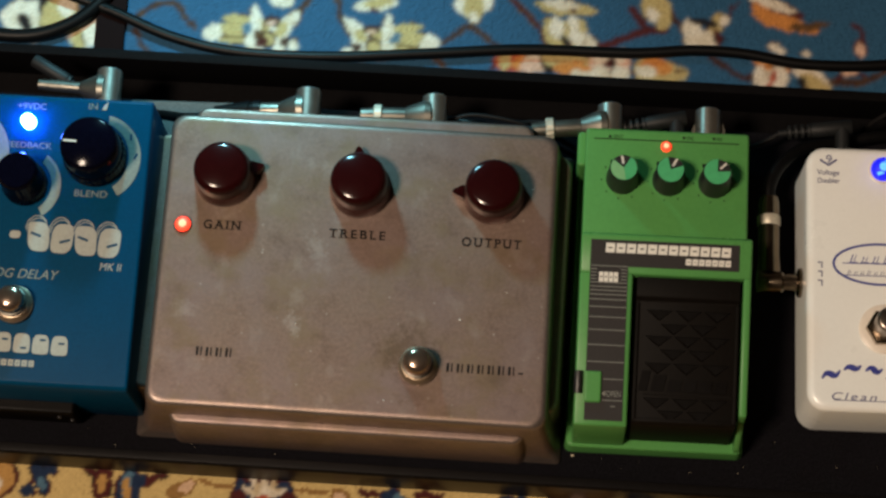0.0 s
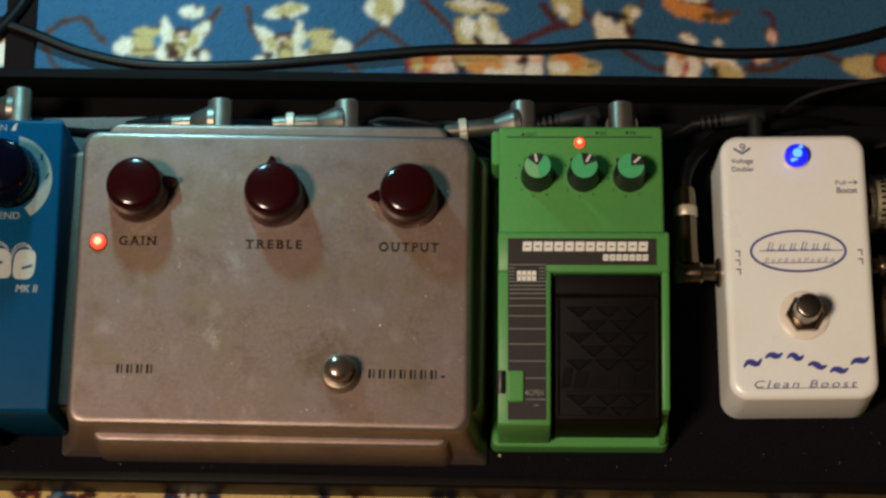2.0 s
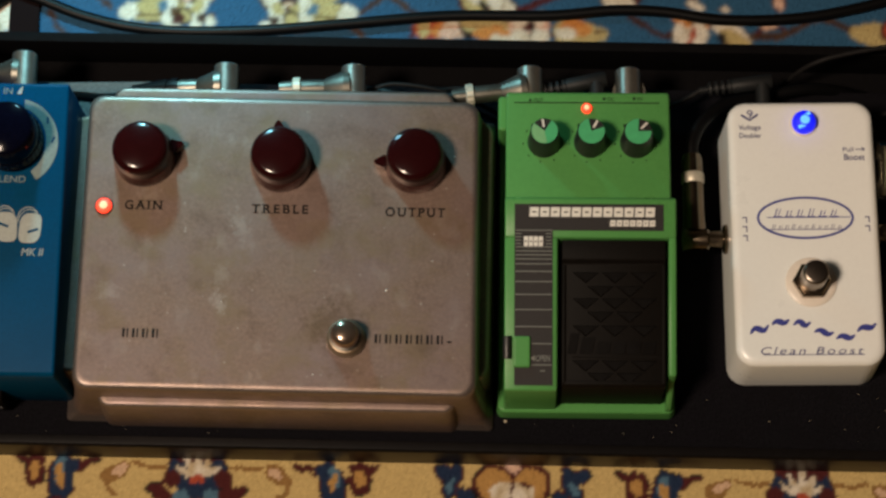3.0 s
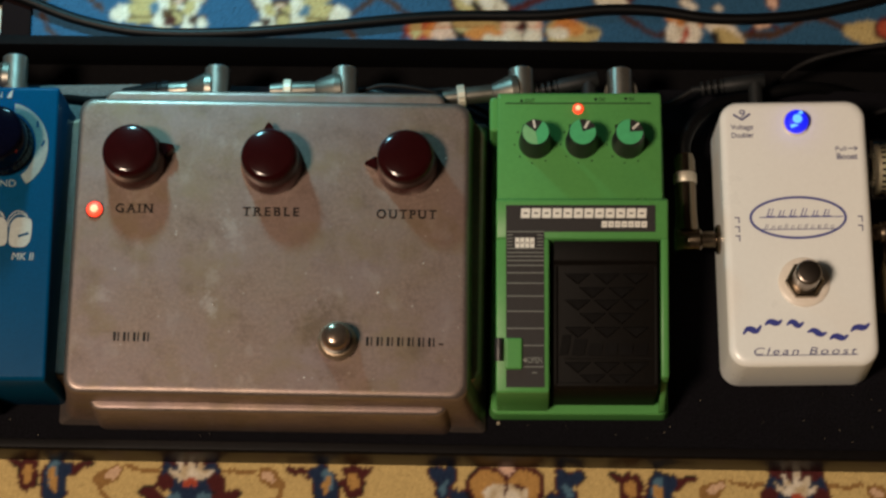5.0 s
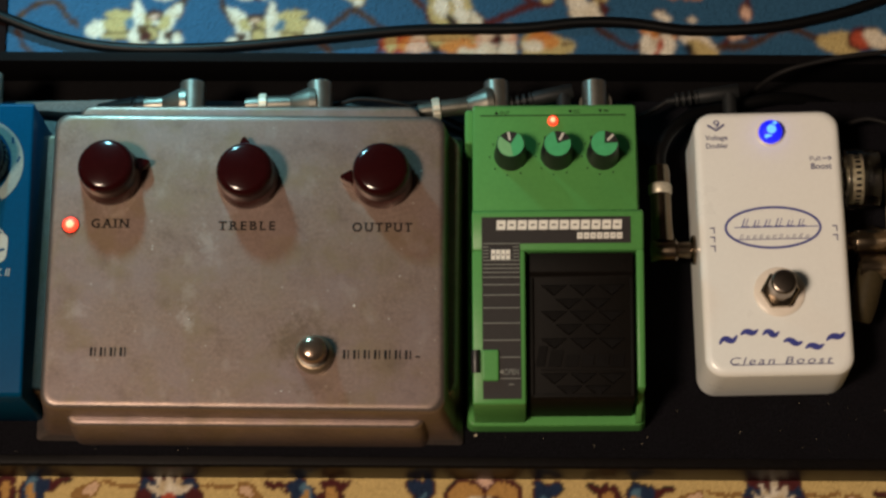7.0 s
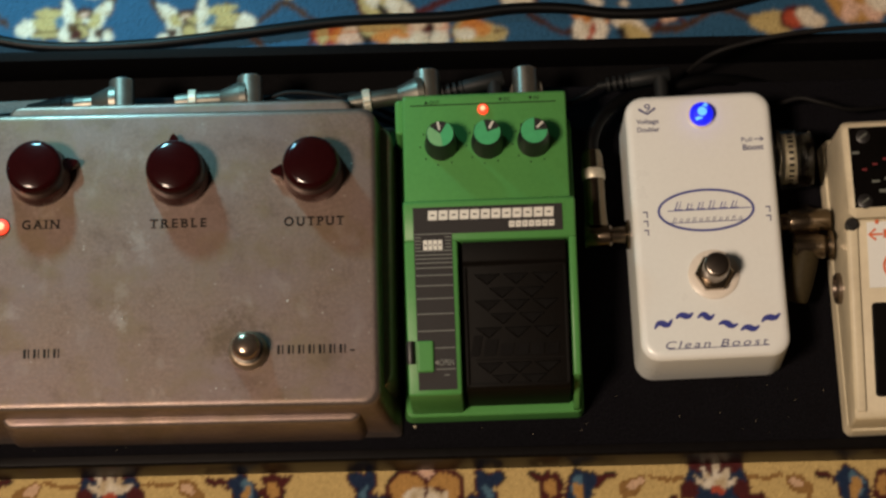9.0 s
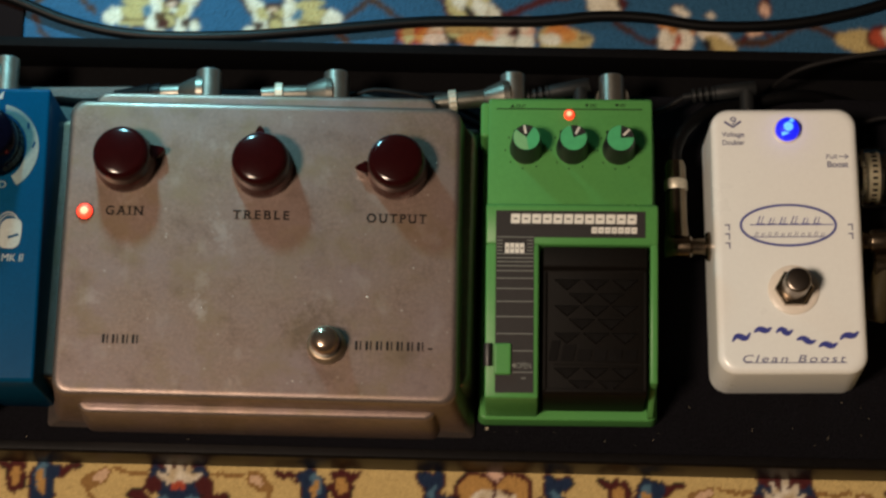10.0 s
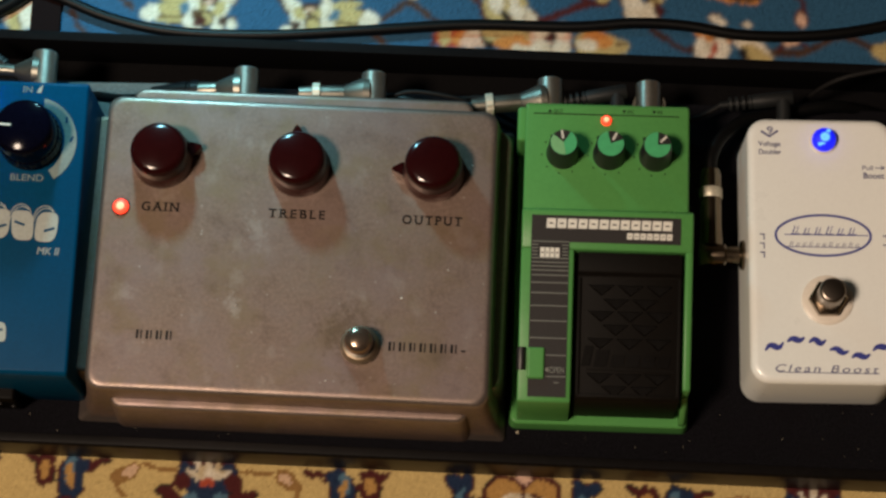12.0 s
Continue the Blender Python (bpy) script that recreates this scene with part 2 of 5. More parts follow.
def lathe(profile, n=40, bm=None, at=(0, 0, 0), along=None, ribs=None):
    """A turned shape: (radius, height) pairs; along: the way that its axis points; ribs: {ring: depth} for knurling."""
    bm = bm or bmesh.new()
    turn = Matrix.Identity(3) if along is None else Vector(along).to_track_quat("Z", "Y").to_matrix()
    rows = []
    for k, (r, z) in enumerate(profile):
        row = []
        for i in range(n):
            rr = r - (ribs[k] if ribs and k in ribs and i % 2 else 0)
            a = 2 * math.pi * i / n
            row.append(bm.verts.new(turn @ Vector((rr * math.cos(a), rr * math.sin(a), z)) + Vector(at)))
        rows.append(row)
    for a, b in zip(rows, rows[1:]):
        for i in range(n):
            j = (i + 1) % n
            bm.faces.new((a[i], a[j], b[j], b[i]))
    bm.faces.new(rows[0][::-1])
    bm.faces.new(rows[-1])
    return bm


def prism(profile, x0, x1, bevel=0.0, bm=None, segments=3):
    """A (y, z) profile drawn out along x."""
    own = bmesh.new()
    a = [own.verts.new((x0, y, z)) for y, z in profile]
    b = [own.verts.new((x1, y, z)) for y, z in profile]
    own.faces.new(a[::-1])
    own.faces.new(b)
    for i in range(len(a)):
        j = (i + 1) % len(a)
        own.faces.new((a[i], a[j], b[j], b[i]))
    if bevel:
        bmesh.ops.recalc_face_normals(own, faces=own.faces)
        bmesh.ops.bevel(own, geom=own.edges[:], offset=bevel, segments=segments, profile=0.5, affect="EDGES")
    return merge(own, bm)


def merge(own, bm):
    if bm is None:
        return own
    data = bpy.data.meshes.new("merge")
    own.to_mesh(data)
    own.free()
    bm.from_mesh(data)
    bpy.data.meshes.remove(data)
    return bm


def slab(points, z, thick=0.12, bm=None, rise=0.0):
    """A thin flat shape from an outline; rise: its slope along y, from y = 0."""
    bm = bm or bmesh.new()
    lo = [bm.verts.new((x, y, z + rise * y)) for x, y in points]
    hi = [bm.verts.new((x, y, z + thick + rise * y)) for x, y in points]
    bm.faces.new(lo[::-1])
    bm.faces.new(hi)
    for i in range(len(lo)):
        j = (i + 1) % len(lo)
        bm.faces.new((lo[i], lo[j], hi[j], hi[i]))
    return bm


def bar(x, y, w, h, z, bm=None, slant=0.0, turn=0.0, rise=0.0, thick=0.12):
    """A plain printed bar round (x, y)."""
    c, s = math.cos(radians(turn)), math.sin(radians(turn))
    pts = []
    for dx, dy in ((-w / 2, -h / 2), (w / 2, -h / 2), (w / 2, h / 2), (-w / 2, h / 2)):
        dx += slant * dy
        pts.append((x + dx * c - dy * s, y + dx * s + dy * c))
    return slab(pts, z, thick, bm, rise)


def band(points, width, z, bm=None, closed=False, rise=0.0, thick=0.12):
    """A printed line of some width along points."""
    bm = bm or bmesh.new()
    n = len(points)
    left, right = [], []
    for i, p in enumerate(points):
        a = points[(i - 1) % n] if closed or i else p
        b = points[(i + 1) % n] if closed or i < n - 1 else p
        d = Vector((b[0] - a[0], b[1] - a[1])).normalized() * width / 2
        left.append((p[0] - d.y, p[1] + d.x))
        right.append((p[0] + d.y, p[1] - d.x))
    for i in range(n if closed else n - 1):
        j = (i + 1) % n
        slab([left[i], right[i], right[j], left[j]], z, thick, bm, rise)
    return bm


def arc(cx, cy, rx, ry, a0, a1, n=24):
    return [(cx + rx * math.cos(radians(a0 + (a1 - a0) * i / n)), cy + ry * math.sin(radians(a0 + (a1 - a0) * i / n))) for i in range(n + 1)]


def path_points(points, per=10):
    """A smooth line through points."""
    p = [Vector(q) for q in points]
    p = [p[0] * 2 - p[1]] + p + [p[-1] * 2 - p[-2]]
    out = []
    for a, b, c, d in zip(p, p[1:], p[2:], p[3:]):
        for i in range(per):
            t = i / per
            out.append(0.5 * (2 * b + (c - a) * t + (2 * a - 5 * b + 4 * c - d) * t * t + (3 * b - a - 3 * c + d) * t ** 3))
    return out + [p[-2]]


def tube(points, r, n=10, per=10, bm=None):
    line = path_points(points, per)
    bm = bm or bmesh.new()
    up, rows = Vector((0, 0, 1)), []
    for i, q in enumerate(line):
        d = (line[min(i + 1, len(line) - 1)] - line[max(i - 1, 0)]).normalized()
        side = d.cross(up)
        side = side.normalized() if side.length > 1e-4 else Vector((1, 0, 0))
        top = side.cross(d)
        rows.append([bm.verts.new(q + r * (math.cos(2 * math.pi * k / n) * side + math.sin(2 * math.pi * k / n) * top)) for k in range(n)])
    for a, b in zip(rows, rows[1:]):
        for k in range(n):
            m = (k + 1) % n
            bm.faces.new((a[k], a[m], b[m], b[k]))
    bm.faces.new(rows[0][::-1])
    bm.faces.new(rows[-1])
    return bm


def words(body, parent, mat, x, y, z, width, height, rise=0.0, turn=0.0, shear=0.0, label="", name="lettering", spacing=1.0, bold=0.0, feet=0.0):
    """Printed words, centred on (x, y), fitted to a width and a cap height."""
    c = bpy.data.curves.new("words", "FONT")
    c.body, c.align_x, c.align_y, c.size, c.shear, c.space_character, c.offset = body, "LEFT", "BOTTOM_BASELINE", 1.0, shear, spacing, bold
    ob = new("words", c)
    data = bpy.data.meshes.new_from_object(ob.evaluated_get(bpy.context.evaluated_depsgraph_get()))
    bpy.data.objects.remove(ob)
    bpy.data.curves.remove(c)
    bm = bmesh.new()
    bm.from_mesh(data)
    bpy.data.meshes.remove(data)
    x0, x1 = min(v.co.x for v in bm.verts), max(v.co.x for v in bm.verts)
    sx, sy = width / (x1 - x0), height / 0.70
    if feet:
        # short serifs across the ends of the stems
        tops = max(v.co.y for v in bm.verts if v.co.y < 0.75)
        ends = set()
        for e in bm.edges:
            a, b = sorted((v.co for v in e.verts), key=lambda q: q.x)
            if len(e.link_faces) == 1 and abs(a.y - b.y) < 0.004 and 0.02 < b.x - a.x < 0.24 and min(abs(a.y + bold), abs(a.y - tops)) < 0.02:
                ends.add((a.x, b.x, a.y))
        for a, b, y0 in ends:
            y1 = y0 + (feet if y0 < 0.3 else -feet)
            bm.faces.new([bm.verts.new((px, py, 0.3)) for px, py in ((a - 2.3 * feet, y0), (b + 2.3 * feet, y0), (b + 2.3 * feet, y1), (a - 2.3 * feet, y1))])
    top = bmesh.ops.extrude_face_region(bm, geom=bm.faces[:])
    for v in top["geom"]:
        if isinstance(v, bmesh.types.BMVert):
            v.co.z += 1
    cs, sn = math.cos(radians(turn)), math.sin(radians(turn))
    for v in bm.verts:
        px, py, pz = (v.co.x - (x0 + x1) / 2) * sx, v.co.y * sy - height / 2, v.co.z * 0.1
        qx, qy = x + px * cs - py * sn, y + px * sn + py * cs
        v.co = (qx, qy, z + pz + rise * qy)
    return part(name, bm, mat, parent, label, smooth=0)


def stroke(points, widths, z, bm=None, rise=0.0, thick=0.12):
    """A brush line whose width changes from point to point."""
    bm = bm or bmesh.new()
    n = len(points)
    rows = []
    for i, p in enumerate(points):
        a, b = (points[i - 1] if i else p), (points[i + 1] if i < n - 1 else p)
        d = Vector((b[0] - a[0], b[1] - a[1])).normalized() * widths[i] / 2
        ends = ((p[0] - d.y, p[1] + d.x), (p[0] + d.y, p[1] - d.x))
        rows.append([bm.verts.new((x, y, h + rise * y)) for (x, y), h in ((ends[0], z), (ends[1], z), (ends[1], z + thick), (ends[0], z + thick))])
    for a, b in zip(rows, rows[1:]):
        for k in range(4):
            bm.faces.new((a[k], a[(k + 1) % 4], b[(k + 1) % 4], b[k]))
    bm.faces.new(rows[0][::-1])
    bm.faces.new(rows[-1])
    return bm


def letter_bars(parent, mat, x, y, z, width, height, n, slant=0.0, rise=0.0, cover=0.7, label="", name="name_mark", style="serif"):
    """A word that is not spelt out: one plain shape in each letter's room."""
    step = width / n
    w, h = step * cover, height
    for i in range(n):
        dx = x - width / 2 + (i + 0.5) * step
        bm = bmesh.new()
        if style == "bold":
            # heavy block with a narrow slot in its middle
            slot = h * 0.16
            for sx in (-1, 1):
                bar(dx + sx * w * 0.36, y, w * 0.28, h, z, bm, slant, 0, rise)
            for oy in (h / 2 - (h - slot) / 4, -h / 2 + (h - slot) / 4):
                bar(dx + slant * oy, y + oy, w * 0.44, (h - slot) / 2, z, bm, slant, 0, rise)
        else:
            # one heavy and one light upright, the heights uneven in a script
            tall = h * ((1.0, 0.75, 0.85)[i % 3] if style == "script" else 1.0)
            fat = (0.13, 0.09) if style == "script" else (0.26, 0.15)
            for ox, t in ((-w * 0.24, fat[0]), (w * 0.26, fat[1])):
                bar(dx + ox, y - (h - tall) / 2, h * t, tall, z, bm, slant, 0, rise)
            if style == "script":
                bar(dx, y - h * 0.48, step * 0.8, h * 0.09, z + 0.02, bm, 0, 0, rise)
        part(name, bm, mat, parent, label, smooth=0)


CLEAR_WASHER = material("milky_nylon", (0.66, 0.60, 0.52), 0.35, 0, 0.04, 500)
STRIP = material("grey_hook_strip", (0.085, 0.092, 0.090), 0.8, 0, 0.35, 1400, 0.5, 0.4, 90, (0.05, 0.055, 0.055), spec=0.2)
STRAP = material("dark_woven_strap", (0.005, 0.0018, 0.0018), 0.9, 0, 0.4, 1500, 0.5, spec=0.1)
# ---- the room, the rug, the board ----
def plain_box(name, x0, x1, y0, y1, z0, z1, mat):
    bm = bmesh.new()
    bmesh.ops.create_cube(bm, size=1)
    for v in bm.verts:
        v.co = ((x0 + x1) / 2 + v.co.x * (x1 - x0), (y0 + y1) / 2 + v.co.y * (y1 - y0), (z0 + z1) / 2 + v.co.z * (z1 - z0))
    return tagged(finish(name, bm, mat, smooth=0), kind="structure")


RUG = -23.0
plain_box("floor", -2100, 1900, -2000, 2000, -130, RUG - 6, BOARDS)
plain_box("wall_north", -2200, 2000, 2000, 2100, -130, 2400, PLASTER)
plain_box("wall_south", -2200, 2000, -2100, -2000, -130, 2400, PLASTER)
plain_box("wall_west", -2200, -2100, -2000, 2000, -130, 2400, PLASTER)
plain_box("wall_east", 1900, 2000, -2000, 2000, -130, 2400, PLASTER)
plain_box("ceiling", -2200, 2000, -2100, 2100, 2400, 2500, PLASTER)

YARN = dict(blue=(0.021, 0.070, 0.132), gold=(0.43, 0.315, 0.130), white=(0.55, 0.50, 0.41), yellow=(0.36, 0.285, 0.125), brown=(0.038, 0.018, 0.012),
            maroon=(0.055, 0.012, 0.012), red=(0.30, 0.055, 0.028), orange=(0.42, 0.17, 0.045), navy=(0.012, 0.022, 0.050), steel=(0.06, 0.12, 0.17),
            tan=(0.34, 0.19, 0.06), pink=(0.52, 0.34, 0.26), black=(0.012, 0.010, 0.011), bronze=(0.078, 0.042, 0.018), umber=(0.215, 0.118, 0.040), rose=(0.46, 0.31, 0.20))


class Weave:
    """A knotted pile: every knot takes the colour of the motif that covers it."""

    def __init__(self, xs, ys):
        self.xs, self.ys = xs, ys
        self.x, self.y = np.meshgrid(xs, ys)
        rng = np.random.default_rng(4)
        self.border = self.y < 20
        self.x = self.x + rng.normal(0, 0.22, self.x.shape) + 0.5 * self.drift(5, 21)
        self.y = self.y + rng.normal(0, 0.22, self.y.shape) + 0.5 * self.drift(5, 22)
        self.col = np.zeros(self.x.shape + (3,))
        self.col[:] = YARN["gold"]
        self.col[self.y > 20] = YARN["blue"]

    def drift(self, step, seed):
        """Smooth random values over the knots, changing every few knots."""
        h, n = self.x.shape
        c = np.random.default_rng(seed).normal(0, 1, (h // step + 2, n // step + 2))
        rows, cols = np.arange(h) / step, np.arange(n) / step
        c = np.stack([np.interp(cols, np.arange(c.shape[1]), r) for r in c])
        return np.stack([np.interp(rows, np.arange(c.shape[0]), k) for k in c.T], -1)

    def outlines(self):
        """Dark contour knots round the motifs, and mixed yarn inside the pale ones."""
        ground = np.where(self.border[..., None], YARN["gold"], YARN["blue"])
        motif = np.abs(self.col - ground).max(-1) > 1e-6
        pale = motif & (self.col.sum(-1) > 0.7)
        near = []
        for m in (motif, pale):
            d = m.copy()
            d[1:] |= m[:-1]
            d[:-1] |= m[1:]
            d[:, 1:] |= m[:, :-1]
            d[:, :-1] |= m[:, 1:]
            near.append(d & ~motif)
        a, b, c = self.drift(4, 31), self.drift(3, 32), self.drift(6, 33)
        mixed = (np.clip(0.25 + 0.42 * b, 0, 0.75) * np.where(self.border, 1.0, 0.45))[..., None]
        self.col = np.where(pale[..., None], self.col * (1 - mixed) + np.array((0.30, 0.205, 0.075)) * mixed, self.col)
        self.put(pale & (c > np.where(self.border, 1.15, 1.7)), "bronze")
        self.put(pale & (b + c > 2.1), "maroon")
        self.put(near[0] & self.border & (a > -0.7), "maroon")
        self.put(near[0] & self.border & (a > 0.5), "black")
        self.put(near[1] & ~self.border & (a > 0.55), "bronze")
        self.put(near[1] & ~self.border & (a > 1.3), "maroon")
        for k in np.where(self.border, 0.07, 0.14), np.where(self.border, 0.0, 0.14):
            c, k = self.col.copy(), k[1:-1, 1:-1, None]
            self.col[1:-1, 1:-1] = c[1:-1, 1:-1] * (1 - 4 * k) + (c[2:, 1:-1] + c[:-2, 1:-1] + c[1:-1, 2:] + c[1:-1, :-2]) * k

    def put(self, mask, colour):
        self.col[mask] = YARN[colour]

    def leaf(self, x, y, rx, ry, turn, colour, point=0.0):
        """An oval; point > 0 draws its far end to a tip."""
        c, s = math.cos(radians(turn)), math.sin(radians(turn))
        u, v = ((self.x - x) * c + (self.y - y) * s) / rx, (-(self.x - x) * s + (self.y - y) * c) / ry
        self.put(u * u + (v * (1 + point * np.clip(u, -0.6, 1) * 0.9)) ** 2 < 1, colour)

    def vine(self, points, width, colour, edge=""):
        line = [(q.x, q.y) for q in path_points([(a, b, 0) for a, b in points], 6)]
        best = np.full(self.x.shape, 1e9)
        for (ax, ay), (bx, by) in zip(line, line[1:]):
            dx, dy = bx - ax, by - ay
            t = np.clip(((self.x - ax) * dx + (self.y - ay) * dy) / max(dx * dx + dy * dy, 1e-9), 0, 1)
            best = np.minimum(best, np.hypot(self.x - ax - t * dx, self.y - ay - t * dy))
        if edge:
            self.put(best < width / 2 + 0.5, edge)
        self.put(best < width / 2, colour)

    def blossom(self, x, y, size, petals, colour, heart, turn=0.0, edge=""):
        for ring, grow in (((edge, 1.22),) if edge else ()) + ((colour, 1.0),):
            for k in range(petals):
                a = turn + 360 * k / petals
                self.leaf(x + size * 0.55 * math.cos(radians(a)), y + size * 0.55 * math.sin(radians(a)), size * 0.5 * grow, size * 0.30 * grow, a, ring)
        self.leaf(x, y, size * 0.30, size * 0.30, 0, heart)

    def mesh(self):
        nx, ny = len(self.xs), len(self.ys)
        gx, gy = np.meshgrid(self.xs, self.ys)
        rng = np.random.default_rng(7)
        co = np.stack([gx, gy, RUG + rng.normal(0, 0.10, gx.shape)], -1).reshape(-1, 3) * MM
        i = (np.arange(ny - 1)[:, None] * nx + np.arange(nx - 1)[None]).ravel()
        data = bpy.data.meshes.new("rug")
        data.from_pydata(co.tolist(), [], np.stack([i, i + 1, i + nx + 1, i + nx], -1).tolist())
        shade = np.random.default_rng(9).normal(1, 0.05, self.col.shape[:2] + (1,))
        rgba = np.concatenate([np.clip(self.col * shade, 0, 1), np.ones(self.col.shape[:2] + (1,))], -1)
        at = data.attributes.new("yarn", "FLOAT_COLOR", "POINT")
        at.data.foreach_set("color", rgba.ravel())
        data.materials.append(WOOL)
        return data


xs = np.concatenate([[-1300, -800], np.arange(-440, 140, 1.0), [600, 1100]]).astype(float)
ys = np.concatenate([[-900, -400], np.arange(-126, -74, 1.0), [-20, 30], np.arange(88, 176, 1.0), [400, 900]]).astype(float)
w = Weave(xs, ys)
# blue field: vines first, then flowers
w.vine([(-255.4, 125.1), (-261.4, 120.0), (-271.3, 115.0)], 1.6, "brown", "bronze")
w.vine([(-244.8, 139.3), (-251.8, 129.4), (-258.9, 120.1)], 1.6, "brown", "bronze")
w.vine([(-233.3, 139.6), (-228.7, 127.3), (-222.7, 120.1), (-220.3, 115.3)], 1.7, "brown", "bronze")
w.vine([(-331.9, 120.0), (-323.7, 128.5), (-315.2, 134.4), (-306.2, 135.2), (-300.4, 127.0), (-296.3, 124.4)], 1.6, "brown", "bronze")
w.vine([(-323.2, 122.5), (-319.4, 114.9), (-314.8, 109.5)], 1.5, "brown", "bronze")
w.vine([(-183.8, 119.7), (-178.1, 124.3), (-173.2, 128.2), (-167.5, 125.7), (-161.0, 119.9), (-156.5, 114.6)], 1.7, "brown", "bronze")
w.vine([(-188.5, 113.5), (-184.1, 110.4), (-180.6, 106.7)], 1.4, "brown", "bronze")
w.vine([(-160.0, 114.4), (-161.8, 107.6)], 1.5, "maroon")
w.vine([(-154.2, 142.1), (-147.6, 135.4), (-141.0, 128.7), (-137.0, 120.6)], 2.0, "maroon", "bronze")
w.vine([(-114.3, 120.8), (-106.8, 123.2), (-99.3, 126.7), (-91.8, 128.9), (-85.5, 129.1)], 3.9, "maroon")
w.vine([(-99.6, 138.8), (-96.4, 134.2), (-93.1, 129.6)], 3.6, "maroon")
w.vine([(-87.0, 144.1), (-81.8, 136.0), (-76.7, 129.3)], 1.7, "brown", "maroon")
w.vine([(-64.5, 117.5), (-57.7, 112.3), (-51.4, 108.2), (-42.7, 107.4)], 1.9, "brown", "maroon")
w.vine([(-64.1, 123.5), (-59.1, 132.6), (-56.6, 138.2), (-51.6, 143.8)], 1.4, "maroon")
w.vine([(-19.1, 106.0), (-9.1, 107.1), (0.8, 106.6), (9.5, 111.2), (18.3, 115.2), (26.9, 112.3), (35.5, 107.2)], 2.1, "brown", "bronze")
w.vine([(-9.1, 109.0), (-4.1, 111.3), (3.3, 111.0)], 1.9, "maroon")
w.vine([(-1.4, 134.4), (2.3, 131.8), (3.5, 126.4)], 2.1, "maroon")
w.leaf(1.5, 123.6, 2.6, 4.6, 8, "maroon")
w.leaf(1.7, 122.8, 1.8, 3.6, 8, "pink")
w.vine([(-124.0, 108.0), (-114.0, 108.3), (-98.9, 108.3)], 1.9, "orange")
w.vine([(-105.2, 110.2), (-101.5, 109.3), (-96.4, 108.9)], 2.2, "maroon")
# two pale blossoms with golden calyxes, mirrored
for x0, y0, s in ((-266.2, 122.6, 1), (-212.0, 120.5, -1)):
    cx = x0 + s * 4
    w.leaf(cx - s * 17, y0 - 1, 9.5, 5.2, 0, "yellow")
    w.leaf(cx - s * 14, y0 + 5.6, 8, 2.4, s * -10, "yellow")
    w.leaf(cx - s * 16, y0 - 2.6, 9, 0.9, 0, "bronze")
    w.leaf(cx - s * 26, y0 - 0.8, 4.4, 4.2, 0, "white")
    w.leaf(cx - s * 10, y0 + 1.5, 3.0, 3.0, 0, "steel")
    w.leaf(cx - s * 5.5, y0 - 4.5, 6, 4.2, 0, "white")
    w.leaf(cx - s * 6, y0 + 5.5, 8.5, 3.0, 90 + s * 14, "white", 0.5)
    w.leaf(cx + s * 7, y0 + 4.6, 8.5, 3.4, 90 - s * 44, "white", 0.5)
    w.leaf(cx + s * 4.4, y0 - 2.5, 4.4, 6.4, s * -10, "white")
    w.leaf(cx - s * 2.5, y0 + 2.5, 2.2, 3.4, 0, "yellow")
    w.leaf(cx + s * 5, y0 + 2.0, 2.4, 3.6, s * -30, "yellow")
    w.leaf(cx + s * 0.5, y0 + 5.6, 3.8, 2.6, 0, "brown")
    w.leaf(cx + s * 0.5, y0 + 5.0, 2.2, 1.4, 0, "pink")
    w.leaf(cx - s * 0.6, y0 - 3, 4.0, 4.4, 0, "brown")
    w.leaf(cx - s * 0.6, y0 - 3, 2.8, 3.2, 0, "yellow")
    w.leaf(cx + s * 7.4, y0 - 4, 2.6, 2.6, 0, "brown")
    w.leaf(cx + s * 11, y0 - 6, 2.4, 3.0, 0, "white")
w.leaf(-215.3, 138.0, 10, 3.6, 8, "white")
w.leaf(-213.5, 139.1, 7, 2.2, 8, "yellow")
w.leaf(-257.6, 138.3, 6, 3, 0, "white")
w.leaf(-170.7, 140.2, 9, 6, 14, "white")
w.leaf(-171.1, 138.2, 4.5, 8, 4, "yellow")
w.leaf(-170.9, 132.7, 2.4, 3, 0, "white")
w.leaf(-130.0, 138.9, 14, 3.4, -6, "yellow")
w.leaf(-131.3, 140.6, 9, 2, -6, "white")
# low group: red bud, white petals
w.leaf(-152.4, 112.5, 9, 5.5, 0, "red")
w.leaf(-156.2, 113.2, 3, 5, 10, "yellow")
w.leaf(-148.0, 111.6, 5, 4, 20, "orange")
w.leaf(-142.3, 112.8, 5, 4, -15, "white")
w.leaf(-142.9, 110.1, 6, 3.6, 0, "pink")
w.leaf(-137.2, 111.9, 2.4, 6, 20, "black")
w.leaf(-127.9, 113.3, 12, 4.6, -8, "yellow")
w.leaf(-125.3, 109.6, 9, 3.4, 0, "orange")
w.leaf(-121.5, 106.5, 6, 2, -8, "white")
w.leaf(-126.5, 125.9, 6.5, 8, -30, "yellow")
w.leaf(-121.9, 123.3, 7, 4, -28, "white")
w.leaf(-134.1, 126.7, 5, 8, 18, "yellow")
w.leaf(-133.5, 128.9, 3, 6, 14, "white")
w.leaf(-126.2, 130.8, 2.5, 4, 10, "white")
w.leaf(-129.0, 122.0, 1.6, 4.4, 35, "black")
for px, py, s in ((-113.0, 110.5, 1), (-105.0, 110.2, -1)):
    w.leaf(px, py + 2.5, 5, 6, s * 15, "pink")
    w.leaf(px, py - 3, 4.6, 4, s * -15, "white")
    w.leaf(px, py + 5, 3, 2.6, 0, "white")
